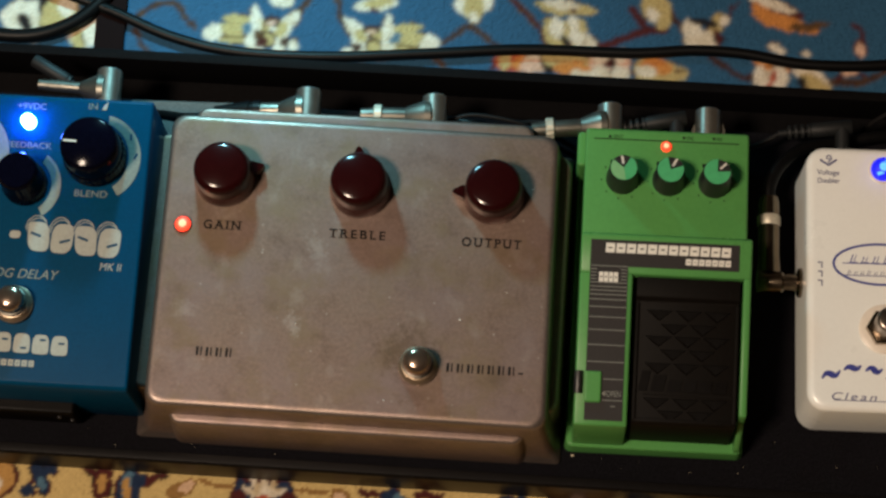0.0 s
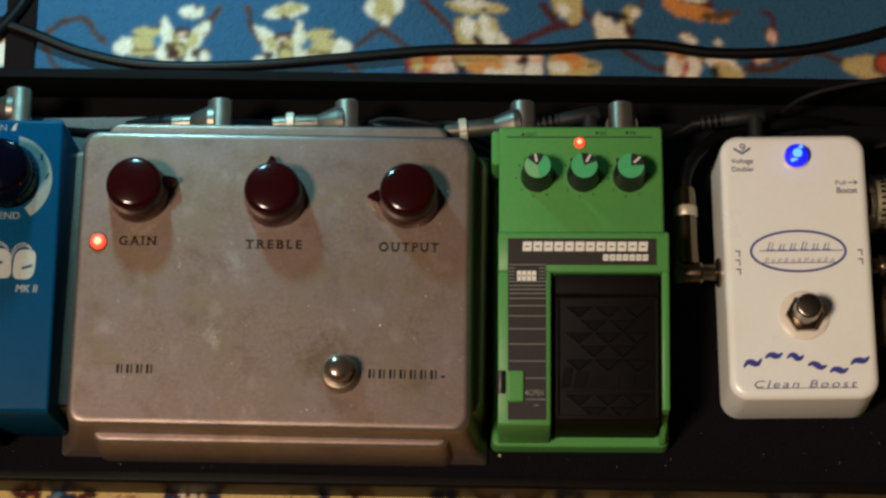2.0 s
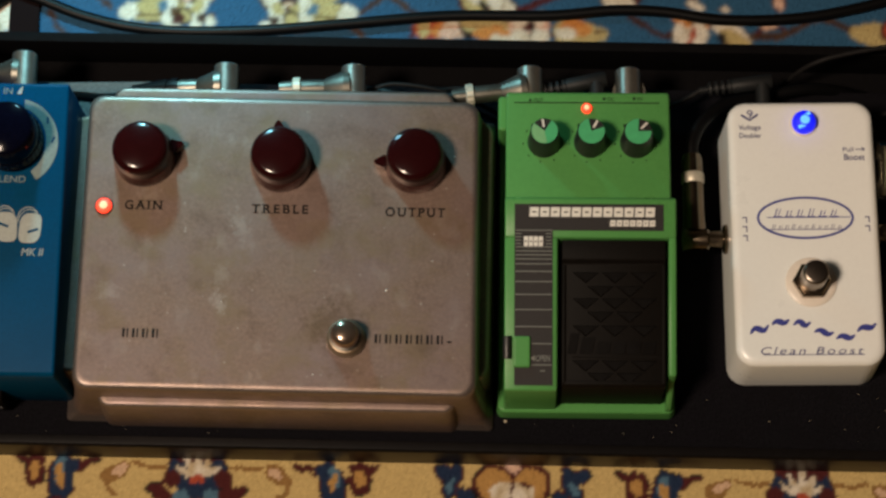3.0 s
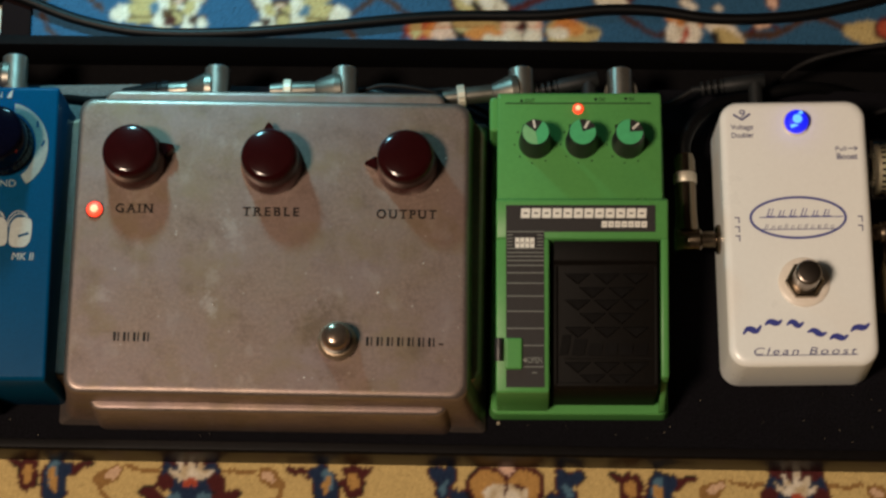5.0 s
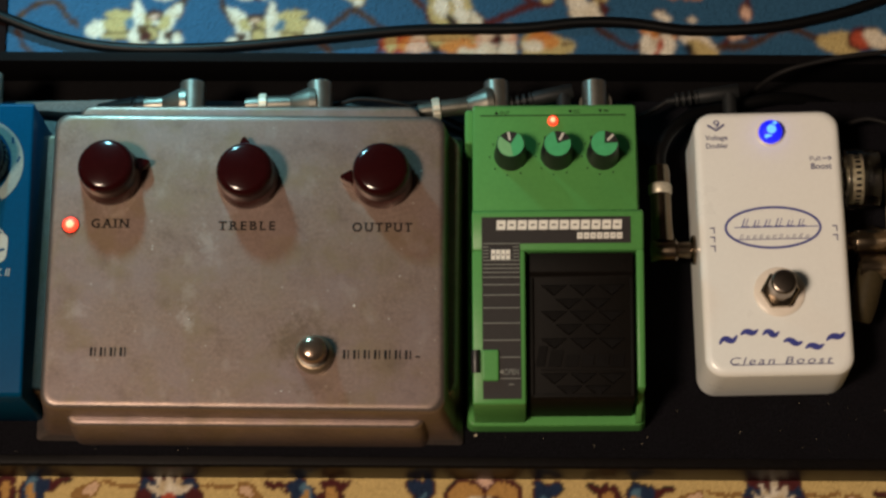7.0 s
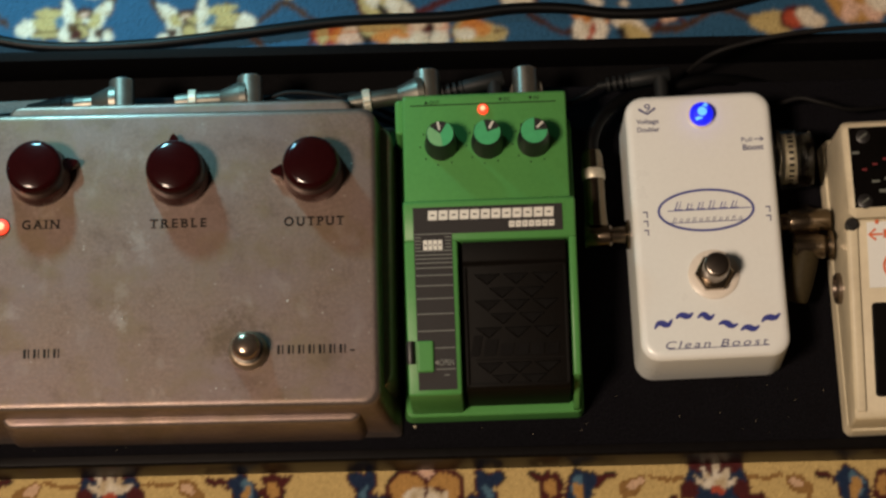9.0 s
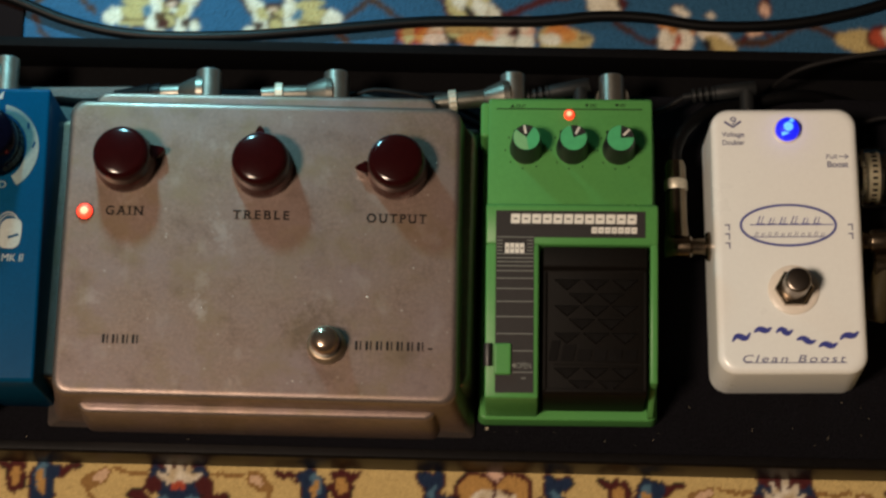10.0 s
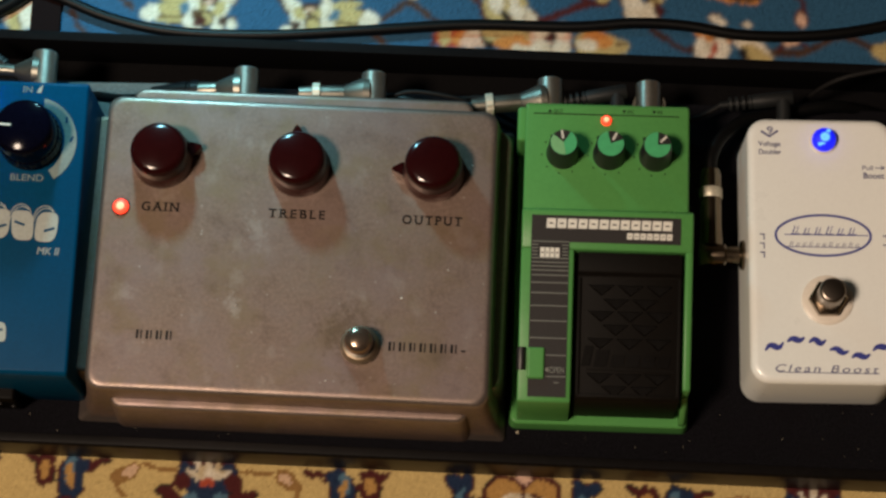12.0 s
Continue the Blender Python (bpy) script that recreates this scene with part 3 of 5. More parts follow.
w.leaf(-109.1, 112.8, 3, 2, 30, "maroon")
w.vine([(-109.6, 116.0), (-107.5, 112.0), (-108.9, 106.6)], 1.1, "black")
w.leaf(-85.9, 109.2, 12, 6.5, -4, "yellow", 0.6)
w.leaf(-87.7, 112.1, 7, 4, -10, "orange", 0.3)
w.leaf(-92.7, 109.5, 5, 2.6, -6, "white")
w.leaf(-89.5, 140.2, 6.5, 7.5, 30, "yellow")
w.leaf(-86.3, 134.8, 3.6, 5.5, 10, "yellow")
w.leaf(-90.9, 136.3, 2.6, 3.4, 35, "white")
# cream flower with dark sepals
w.leaf(-71.6, 124.9, 5.5, 6.5, 8, "white")
w.leaf(-65.3, 124.5, 5, 5, -12, "white")
w.leaf(-73.7, 131.3, 4.6, 4.2, 20, "white")
w.leaf(-62.1, 132.5, 3.2, 6, -14, "yellow")
w.leaf(-67.9, 133.7, 7, 1.6, -12, "black")
w.leaf(-61.1, 125.7, 2.6, 2.4, 30, "black")
w.leaf(-58.9, 134.5, 2, 2.6, 0, "white")
w.leaf(-61.6, 126.3, 1.6, 5, 10, "maroon")
# orange curved leaf
w.leaf(-35.3, 141.6, 13, 3.8, -20, "maroon")
w.leaf(-37.0, 142.9, 11, 2.4, -18, "white")
w.leaf(-30.2, 133.8, 14, 3.6, -14, "orange", 0.3)
w.leaf(-41.5, 138.6, 7, 3, -52, "orange")
w.leaf(-21.0, 133.0, 9, 2, 10, "bronze", 0.4)
w.leaf(-35.5, 121.6, 4, 2, -25, "white")
w.leaf(-22.0, 120.2, 1.6, 1.6, 0, "white")
# pink-white blossom on the right
w.leaf(-37.7, 114.3, 9, 3, -18, "orange")
w.leaf(-29.0, 113.7, 10, 1.4, -4, "black")
w.leaf(-41.5, 107.9, 4, 6, 10, "white")
w.leaf(-35.0, 108.2, 4.4, 5.5, -10, "white")
w.leaf(-38.0, 107.0, 1.3, 5.6, -18, "red")
w.leaf(-20.1, 108.1, 9, 5, -38, "white")
w.leaf(-19.1, 105.4, 8, 4, -30, "yellow")
w.leaf(-24.5, 105.8, 2, 3, 0, "black")
w.leaf(-2.9, 112.7, 4.5, 2.4, 20, "pink")
w.leaf(42.9, 107.4, 11, 5.5, -4, "yellow")
w.leaf(51.6, 109.1, 6.5, 6, 10, "maroon")
w.leaf(51.1, 108.8, 4.5, 4, 10, "red")
w.leaf(59.0, 108.5, 7, 4, -30, "white")
w.leaf(82.7, 117.3, 16, 12, 10, "tan")
w.blossom(81.4, 117.3, 13, 5, "pink", "tan", 15)
w.leaf(90.0, 114.3, 8, 4, -30, "white")
# flowers behind the cable loop
w.leaf(-377.8, 126.9, 7, 8, -15, "white")
w.leaf(-370.3, 124.9, 6, 10, 8, "white")
w.leaf(-373.6, 123.7, 2.4, 6, 25, "black")
w.leaf(-365.7, 130.0, 2.4, 12, 6, "black")
w.leaf(-358.6, 128.9, 8, 10, -30, "yellow")
w.leaf(-355.1, 132.6, 4, 5, 10, "white")
w.leaf(-345.9, 118.2, 7, 6, 35, "white")
w.leaf(-348.3, 116.2, 3, 6, 0, "yellow")
w.leaf(-344.6, 117.9, 1.6, 5, 0, "black")
w.leaf(-338.7, 123.9, 4, 5, 25, "red")
w.leaf(-340.5, 121.1, 5, 8, -15, "white")
# gold border: the motifs repeat every 252 mm and mirror about the flower heads
w.y = w.y + 0.035 * (w.x + 247)
for n0 in (-502.7, -250.5, 1.7, 253.9):
    for s in (-1, 1):
        # mixed buds between the flower heads
        m0 = n0 + s * 57
        w.leaf(m0, -91, 5.4, 11, s * 6, "navy", 0.2)
        w.leaf(m0 - s * 3.8, -86, 3.4, 4.5, s * 30, "navy")
        w.leaf(m0 + s * 1, -87, 2.4, 5.5, s * 10, "steel")
        w.leaf(m0 + s * 0.5, -89.5, 1.8, 5, s * -12, "tan")
        w.leaf(n0 + s * 68.5, -88, 4.2, 6.8, s * -6, "maroon")
        w.leaf(n0 + s * 68.5, -87.2, 2.4, 4.8, s * -6, "tan")
        w.vine([(n0 + s * 42, -82.6), (n0 + s * 47, -84.0), (n0 + s * 49, -86.5)], 1.8, "maroon")
        w.vine([(n0 + s * 66, -82.8), (n0 + s * 72, -83.6), (n0 + s * 76, -81.8)], 2.0, "maroon")
        w.leaf(m0 + s * 2, -104, 5, 5, 0, "maroon")
    # flower head: navy cup, white petals, red heart
    w.leaf(n0, -86, 12.5, 11, 0, "navy")
    w.leaf(n0, -78.6, 12, 4.2, 0, "maroon")
    for a in (-58, -29, 0, 29, 58):
        w.leaf(n0 + 6.6 * math.sin(radians(a)), -90.5 + 7.4 * math.cos(radians(a)), 4.4, 1.5, 90 - a, "white", 0.2)
    w.leaf(n0, -90.0, 2.8, 2.6, 0, "red")
    w.leaf(n0, -94.6, 8, 3.6, 0, "navy")
    for s in (-1, 1):
        w.leaf(n0 + s * 10.5, -89.5, 3.6, 4.0, s * 30, "maroon")
        w.leaf(n0 + s * 15.5, -95.5, 5.5, 3.0, s * 25, "maroon")
        w.leaf(n0 + s * 6.5, -97, 3.4, 3.2, 0, "steel")
    # heart between two heads
    h0 = n0 + 132
    w.leaf(h0, -80, 3.2, 3.4, 0, "pink")
    for s in (-1, 1):
        w.leaf(h0 + s * 7.2, -88.5, 8.0, 9.0, s * -22, "maroon")
        w.leaf(h0 + s * 7.2, -88.5, 6.8, 7.8, s * -22, "tan")
    for s in (-1, 1):
        w.leaf(h0 + s * 4.6, -91.0, 4.6, 4.2, s * -20, "white")
        w.leaf(h0 + s * 25, -87.5, 3.0, 7.6, s * 22, "navy")
        w.leaf(h0 + s * 28.5, -84.0, 4.2, 2.8, s * 35, "navy")
        w.leaf(h0 + s * 26, -89.5, 1.6, 3.4, s * 22, "steel")
        w.leaf(h0 + s * 20, -93, 3.4, 3.0, 0, "navy")
    w.vine([(h0, -84.5), (h0 + 0.4, -87), (h0, -91)], 1.3, "maroon")
w.outlines()
# soft brown leaves on stems, with no dark contour
for n0 in (-502.7, -250.5, 1.7, 253.9):
    for s in (-1, 1):
        w.leaf(n0 + s * 34.5, -87.5, 6.5, 3.6, s * -30, "umber", 0.3)
        w.leaf(n0 + s * 33, -86.6, 3.6, 1.8, s * -25, "rose")
        w.vine([(n0 + s * 14, -84.6), (n0 + s * 20, -85.0), (n0 + s * 27, -84.0)], 1.9, "umber")
        w.vine([(n0 + s * 37, -89.5), (n0 + s * 38, -93.5), (n0 + s * 34, -97)], 2.0, "umber")
rug = new("rug", w.mesh())
tagged(rug, "blue and gold knotted wool rug with floral vines", "rug", kind="structure")

BOARD = (-150, 6.5, 0)
TURN = -1.4
board = thing("pedalboard", "long black carpet-covered pedalboard with glossy edges on the rug", "pedalboard", BOARD, TURN)
part("deck", soft_box(760, 155.5, -19, 0, 1.5, 0.6, cy=-8.2), DECK, board, "black carpeted deck with specks of dust")
part("cable_channel", soft_box(760, 16, RUG + 1, -18, 0.3, 0.2, cy=77.7), SATIN, board, "deep black channel that holds the cables")
part("front_rail", prism([(-90.2, RUG + 1), (-90.2, 1.5), (-89.2, 2.6), (-85.9, 2.6), (-85.9, RUG + 1)], -380, 380, 0.12), GLOSS, board, "black gloss front edge")
part("back_rail", prism([(85.9, RUG + 1), (85.9, 3.5), (89.8, 3.5), (90.3, 2.8), (90.3, RUG + 1)], -380, 380, 0.12), SATIN, board, "black satin back edge").rotation_euler = (0, 0, radians(-0.25))
for sx in (-1, 1):
    part("side_rail", soft_box(5, 172, RUG + 1, 2.5, 0.6, 0.5, cx=sx * 382.6), SATIN, board)
bm = bmesh.new()
rng = random.Random(3)
for _ in range(70):
    x, y, r = rng.uniform(-230, 230), rng.uniform(-84, -62), rng.uniform(0.08, 0.2)
    bmesh.ops.create_icosphere(bm, subdivisions=1, radius=r, matrix=Matrix.Translation((x, y, 0.15)))
specks = part("dust_specks", bm, DUST, board, "pale dust specks", 0)
specks["kind"] = "stuff"
# ---- the bare-metal overdrive ----
def footswitch(parent, x, y, z, hexed=False):
    if hexed:
        rim = [(5.2, 0), (5.2, 14.6), (5.0, 15.4), (4.5, 15.9), (3.9, 16.05), (0.3, 16.1)]
    else:
        rim = [(5.4, 0), (5.4, 4), (5.0, 6.6), (5.6, 7.2), (5.6, 9.0), (5.2, 10.4), (4.3, 11.4), (2.6, 12.0), (0.3, 12.2)]
    sw = part("footswitch", lathe(rim, 40, at=(x, y, z)), POLISHED if hexed else BUTTON, parent, "chrome push button")
    if hexed:
        bm = lathe([(7.7, 0.7), (7.7, 3.6), (7.0, 4.2), (5.4, 4.2)], 6, at=(x, y, z))
        part("hex_nut", bm, BRASSY, sw, smooth=20)
        part("washer", lathe([(10.2, 0.02), (10.2, 0.5), (9.8, 0.8), (7, 0.8)], 40, at=(x, y, z)), CLEAR_WASHER, sw, "milky plastic washer")
    else:
        part("knurled_nut", lathe([(8.0, 0.02), (8.0, 1.5), (7.3, 1.8), (6.8, 2.5), (7.0, 3.2), (6.4, 4.2), (5.4, 4.4)], 88, at=(x, y, z), ribs={0: 0.5, 1: 0.5}), NUT, sw, "brassy ribbed nut")
        part("collar", lathe([(6.0, 4.4), (6.2, 5.0), (6.0, 5.8), (5.2, 6.2)], 36, at=(x, y, z)), NICKEL, sw)
    return sw


def diode(parent, x, y, z, r, shell, core, tall=1.0):
    d = part("indicator_light", lathe([(r, 0), (r, r * 0.5 * tall), (r * 0.85, r * 0.80 * tall), (r * 0.45, r * 1.0 * tall), (0.05, r * 1.06 * tall)], 24, at=(x, y, z)), shell, parent, "lit indicator light")
    part("glow_core", lathe([(r * 0.52, r * 0.6 * tall), (r * 0.50, r * 1.12 * tall), (r * 0.34, r * 1.24 * tall), (0.05, r * 1.28 * tall)], 24, at=(x, y, z)), core, d)
    return d


od = thing("overdrive_pedal", "bare cast aluminium overdrive pedal with maroon knobs", "effects pedal", (-210.9, -5.4, 0.4), -1.5, "effects pedals")
rings = [outline(87.2, 66.2, 1.6, 0.2, -2.4), outline(87.6, 66.6, 1.8, 1.0, -2.4)]
for k in range(1, 11):
    g = (k / 10) ** 0.48
    rings.append(outline(87.6 - 7.5 * g, 66.6 - 4.9 * g, 1.8 + 4.2 * g, 1.2 + 37.6 * k / 10, -2.4 + 1.3 * g))
for k in range(1, 6):
    a = k / 5 * math.pi / 2
    rings.append(outline(80.1 - 2.6 * (1 - math.cos(a)), 61.7 - 2.6 * (1 - math.cos(a)), 6.0, 38.8 + 2.4 * math.sin(a), -1.1))
rings.append(outline(76.8, 58.4, 5.0, 41.2, -1.1))


def askew(bm):
    """The rough casting stands a little out of square."""
    for v in bm.verts:
        v.co.x, v.co.y = v.co.x - 0.011 * v.co.y + 0.3, v.co.y - 0.004 * (v.co.x + 40)
    return bm


part("body", rub(askew(loft(rings))), [CAST, RUBBED_HIGHLIGHT], od, "cast aluminium shell with smudges")
part("front_ridge", rub(soft_box(143.5, 15.6, 0.4, 28.6, 5.0, 2.0, 1.8, cx=-0.2, cy=-58.3), 0.35, 0.97), [CAST, RUBBED_HIGHLIGHT], od, smooth=24)
part("back_ridge", rub(soft_box(141, 15, 0.4, 32.5, 5.0, 1.8, 1.2, cx=-2.6, cy=61.0), 0.35, 0.97), [CAST, RUBBED_HIGHLIGHT], od, smooth=24)
for sx, reach in ((1, 84.3), (-1, 89.6)):
    part("side_ridge", rub(soft_box(14, 110, 0.4, 28.6, 6.0, 1.8, 1.2, cx=sx * (reach - 7), cy=2.5), 0.35, 0.97), [CAST, RUBBED_HIGHLIGHT], od, smooth=24)
TOP = 41.2
for (x, y), turn in zip(((-266.8, 30.6), (-211.1, 27.8), (-156.7, 26.7)), (17, 96, 182)):
    lx, ly = local(od, x, y)
    knob = part("knob", lathe([(11.9, 0.3), (11.9, 3.4), (11.5, 4.2), (11.5, 11.4), (11.3, 12.8), (10.8, 14.0), (9.9, 14.9), (8.6, 15.4), (0.2, 15.9)], 48, at=(lx, ly, TOP)), MAROON, od, "maroon plastic knob")
    part("ribbed_skirt", lathe([(12.8, 0.3), (12.7, 1.4), (11.9, 6.2), (11.3, 6.6)], 112, at=(lx, ly, TOP), ribs={0: 0.6, 1: 0.6, 2: 0.7}), MAROON_RIBS_LIT, knob, smooth=0)
    c, s = math.cos(radians(turn)), math.sin(radians(turn))
    tip = [(12.0, -3.2), (16.8, -0.6), (16.8, 0.6), (12.0, 3.2)]
    bm = slab([(lx + a * c - b * s, ly + a * s + b * c) for a, b in tip], TOP + 0.5, 5.0)
    bmesh.ops.bevel(bm, geom=bm.edges[:], offset=0.4, segments=2, affect="EDGES")
    part("pointer", bm, MAROON, knob)
for text, x, y, wd in (("GAIN", -266.7, 10.6, 15.0), ("TREBLE", -211.4, 8.4, 22.8), ("OUTPUT", -156.9, 6.6, 24.0)):
    lx, ly = local(od, x, y)
    words(text, od, INK, lx, ly, TOP + 0.02, wd, 3.6, spacing=1.36, bold=0.018, feet=0.055)
lx, ly = local(od, -265.9, -42.7)
letter_bars(od, INK, lx, ly, TOP + 0.02, 15.8, 3.6, 4, cover=0.80, label="small black maker's mark")
lx, ly = local(od, -159.2, -46.0)
letter_bars(od, INK, lx, ly, TOP + 0.02, 28.6, 3.6, 7, cover=0.80, label="small black model mark")
lx, ly = local(od, -143.2, -47.2)
part("name_mark", bar(lx, ly, 1.8, 0.7, TOP + 0.02), INK, od)
lx, ly = local(od, -282.6, 10.2)
diode(od, lx, ly, TOP, 3.2, RED_LED, RED_CORE, 0.55)
part("diode_ring", lathe([(3.7, 0.02), (3.7, 0.3), (3.0, 0.35)], 28, at=(lx, ly, TOP)), INK, od)
lx, ly = local(od, -184.0, -45.8)
footswitch(od, lx, ly, TOP)
for x, y, r in ((-168.2, -25.9, 0.45), (-234, -30, 0.25), (-150, -14, 0.25), (-141, 30, 0.3), (-197, -60, 0.3)):
    lx, ly = local(od, x, y)
    part("dust_speck", lathe([(r, 0.01), (r * 0.8, r * 0.5), (0.05, r * 0.7)], 8, at=(lx, ly, TOP)), WHITE_INK, od)

# ---- the green overdrive with a black treadle ----
ts = thing("green_overdrive_pedal", "green enamelled overdrive pedal with black rubber treadle", "effects pedal", (-87.6, -6.5, 0.4), -0.8, "effects pedals")
part("base", soft_box(71.6, 126.6, 0, 8.6, 3.0, 1.0, 0.6, cy=0.8, low_edge=0.6), GREEN, ts)
RISE = 0.195
Z0 = 49.4
bm = prism([(4, 7), (4, 40.6), (63.2, 40.6), (64.2, 39.6), (64.6, 7)], -33.2, 33.2, 1.1)
part("knob_panel", bm, GREEN, ts, "green knob panel", 18)
bm = prism([(-61.2, 7), (-60.0, Z0 - 60.0 * RISE), (-0.3, Z0), (-0.3, 7)], -33.4, -12.4, 1.0)
prism([(-0.6, 7), (-0.6, Z0 - 0.12), (14.6, Z0 + 14.6 * RISE), (16, Z0 + 1), (16.4, 7)], -33.4, 34.4, 1.0, bm)
prism([(-55.5, 7), (-54.0, Z0 - 54 * RISE), (-0.3, Z0), (-0.3, 7)], 31.4, 34.4, 0.8, bm)
prism([(-61.8, 7), (-61.8, 12.0), (-54.5, 30), (-54.5, 7)], 31.8, 34.2, 0.6, bm)
part("housing", bm, GREEN, ts, "", 18)
part("side_boss", soft_box(4, 15, 14, 34, 1.6, 1.2, cx=-34.4, cy=57.2), GREEN, ts)
# printed plates
plate = slab([(-29.6, 12.6), (-29.4, -58.0), (-14.2, -58.0), (-14.4, 2.2), (29.4, 2.2), (29.4, 12.6)], Z0 + 0.03, 0.12, None, RISE)
plate = part("printed_plate", plate, PLATE, ts, "dark grey printed plate", 0)


letter_bars(plate, WHITE_INK, 1.1, 9.4, Z0 + 0.16, 50.0, 3.7, 12, slant=0.06, rise=RISE, cover=0.86, style="bold", label="bold white model mark")
letter_bars(plate, WHITE_INK, 17.1, 5.1, Z0 + 0.16, 18.2, 2.4, 7, slant=0.06, rise=RISE, cover=0.84, style="bold", label="small white model mark")
letter_bars(plate, WHITE_INK, -22.1, -2.1, Z0 + 0.16, 7.8, 3.8, 4, rise=RISE, cover=0.84, style="bold", label="small white model mark")
lines = [(-21.8, y, 14.6) for y in (2.2, -4.3, -5.9, -7.4, -9.0, -10.9, -13.8, -17.8, -22.8, -28.7, -35.3)] + [(-18.5, y, 8.0) for y in (-41.9, -50.1)] + [(-18.2, -52.4, 2.0)]
lines += [(x, y, 2.4) for x in (-28.0, -16.0) for y in (0.9, -0.4, -1.7, -3.0)]
for x, y, wd in lines:
    part("scale_line", bar(x, y, wd, 0.34, Z0 + 0.16, rise=RISE), GREY_INK, plate, "", 0)
words("OPEN", plate, GREY_INK, -18.1, -47.5, Z0 + 0.15, 5.6, 2.3, rise=RISE)
part("arrow_mark", slab([(-23.0, -47.5), (-21.3, -48.6), (-21.3, -46.4)], Z0 + 0.16, 0.12, None, RISE), GREY_INK, plate, smooth=0)
latch = part("latch", soft_box(6.6, 12.0, Z0 - 10.4, Z0 - 7.4, 0.8, 0.6, cx=-26.4, cy=-45.2, slope=RISE), GREEN, ts, "green sliding latch")
bm = lathe([(1.6, 0), (1.7, 0.4), (1.7, 8.6), (1.6, 9)], 16, at=(-32.2, -48.0, Z0 - 8.6), along=(0, 1, RISE))
part("hinge_pin", bm, BLACK, latch, "black hinge pin")
# treadle
tr = part("treadle", prism([(-58.9, 8.8), (-58.3, 36.6), (-57.2, 37.8), (-10.2, 46.0), (-9.0, 47.6), (-1.2, 48.9), (-1.2, 8.8)], -10.8, 30.4, 0.7), TREAD, ts, "black rubber treadle", 18)
SL = (46.0 - 37.8) / 47.0


def tread_z(y):
    return 46.0 + (y + 10.2) * SL


rim = bmesh.new()
for x in (-9.9, 29.5):
    prism([(-57.0, tread_z(-57) - 1), (-57.0, tread_z(-57) + 0.9), (-11, tread_z(-11) + 0.9), (-11, tread_z(-11) - 1)], x - 0.7, x + 0.7, 0.3, rim)
prism([(-57.6, tread_z(-57.6) - 1), (-57.6, tread_z(-57.6) + 0.7), (-56, tread_z(-56) + 0.7), (-56, tread_z(-56) - 1)], -9.9, 29.5, 0.3, rim)
part("treadle_rim", rim, TREAD, tr, "", 18)
tri = None
for row, y in enumerate((-15.8, -21.2, -26.0, -31.2, -36.6, -50.2, -55.0)):
    three = row in (0, 2, 4, 5)
    for k in range(3 if three else 2):
        x = (-1.2 if three else 4.6) + k * 11.4
        if tri is None:
            bm = bmesh.new()
            lo = [bm.verts.new(p) for p in ((-5.6, 2.3, -0.3), (5.6, 2.3, -0.3), (0, -2.4, -0.3))]
            hi = [bm.verts.new(p) for p in ((-4.6, 1.9, 0.75), (4.6, 1.9, 0.75), (0, -1.7, 0.75))]
            bm.faces.new(hi)
            bm.faces.new(lo[::-1])
            for i in range(3):
                bm.faces.new((lo[i], lo[(i + 1) % 3], hi[(i + 1) % 3], hi[i]))
            tri = part("tread_block", bm, RUBBER, tr, smooth=0)
            ob = tri
        else:
            ob = new("tread_block", tri.data)
            ob.parent = tr
        ob.location, ob.rotation_euler = (x * MM, y * MM, tread_z(y) * MM), (math.atan(SL), 0, 0)
for k, (bw, bh) in enumerate(((3.4, 8.0), (5.0, 6.4), (5.2, 4.6), (4.8, 4.6), (5.0, 4.6), (4.8, 4.6))):
    x = -6.2 + (0, 5.2, 11.2, 17.0, 22.6, 28.2)[k] * 1.06
    part("raised_mark", bar(x, -43.2 + (bh - 4.6) / 2, bw, bh, 46.0 + 10.2 * SL, slant=0.18, rise=SL, thick=0.5), RUBBER, tr, "raised black maker's mark", 0)
part("tread_line", prism([(-47.0, tread_z(-47.0)), (-47.0, tread_z(-47) + 0.5), (-46.5, tread_z(-46.5) + 0.5), (-46.5, tread_z(-46.5))], -6.6, 28.4), TREAD, tr, "", 0)
# knobs
PANEL = 40.6
for (x, y), aim in zip(((-104.8, 36.0), (-86.1, 35.8), (-67.5, 35.5)), (100, 62, 45)):
    lx, ly = local(ts, x, y)
    kn = part("knob", lathe([(6.7, 0.3), (6.7, 1.6), (6.4, 3.0), (5.7, 13.2), (5.3, 13.9), (5.0, 13.9)], 40, at=(lx, ly, PANEL), ribs={2: 0.25, 3: 0.2}), BLACK, ts, "black tapered knob with mint cap")
    part("cap", slab(arc(lx, ly, 5.25, 5.25, aim + 42, aim + 318, 30) + [(lx, ly)], PANEL + 13.85, 0.3), MINT, kn, "mint green cap", 0)
    if aim == 100:
        part("cap_patch", slab(arc(lx, ly, 5.15, 5.15, aim + 44, aim + 180, 16) + [(lx, ly)], PANEL + 14.1, 0.12), MINT_PALE, kn, "paler patch over half the cap", 0)
    a = radians(aim)
    part("pointer_line", bar(lx + 3.4 * math.cos(a), ly + 3.4 * math.sin(a), 3.4, 0.8, PANEL + 13.95, turn=aim), WHITE_INK, kn, "", 0)
    bm = bmesh.new()
    for k in range(7):
        b = radians(-62 - 38 * k)
        bar(lx + 8.5 * math.cos(b), ly + 8.5 * math.sin(b), 0.6, 0.6, PANEL + 0.02, bm)
    bar(lx - 3.4, ly + 7.2, 3.4, 1.5, PANEL + 0.02, bm)
    part("dial_marks", bm, INK, ts, "", 0)
lx, ly = local(ts, -87.3, 50.3)
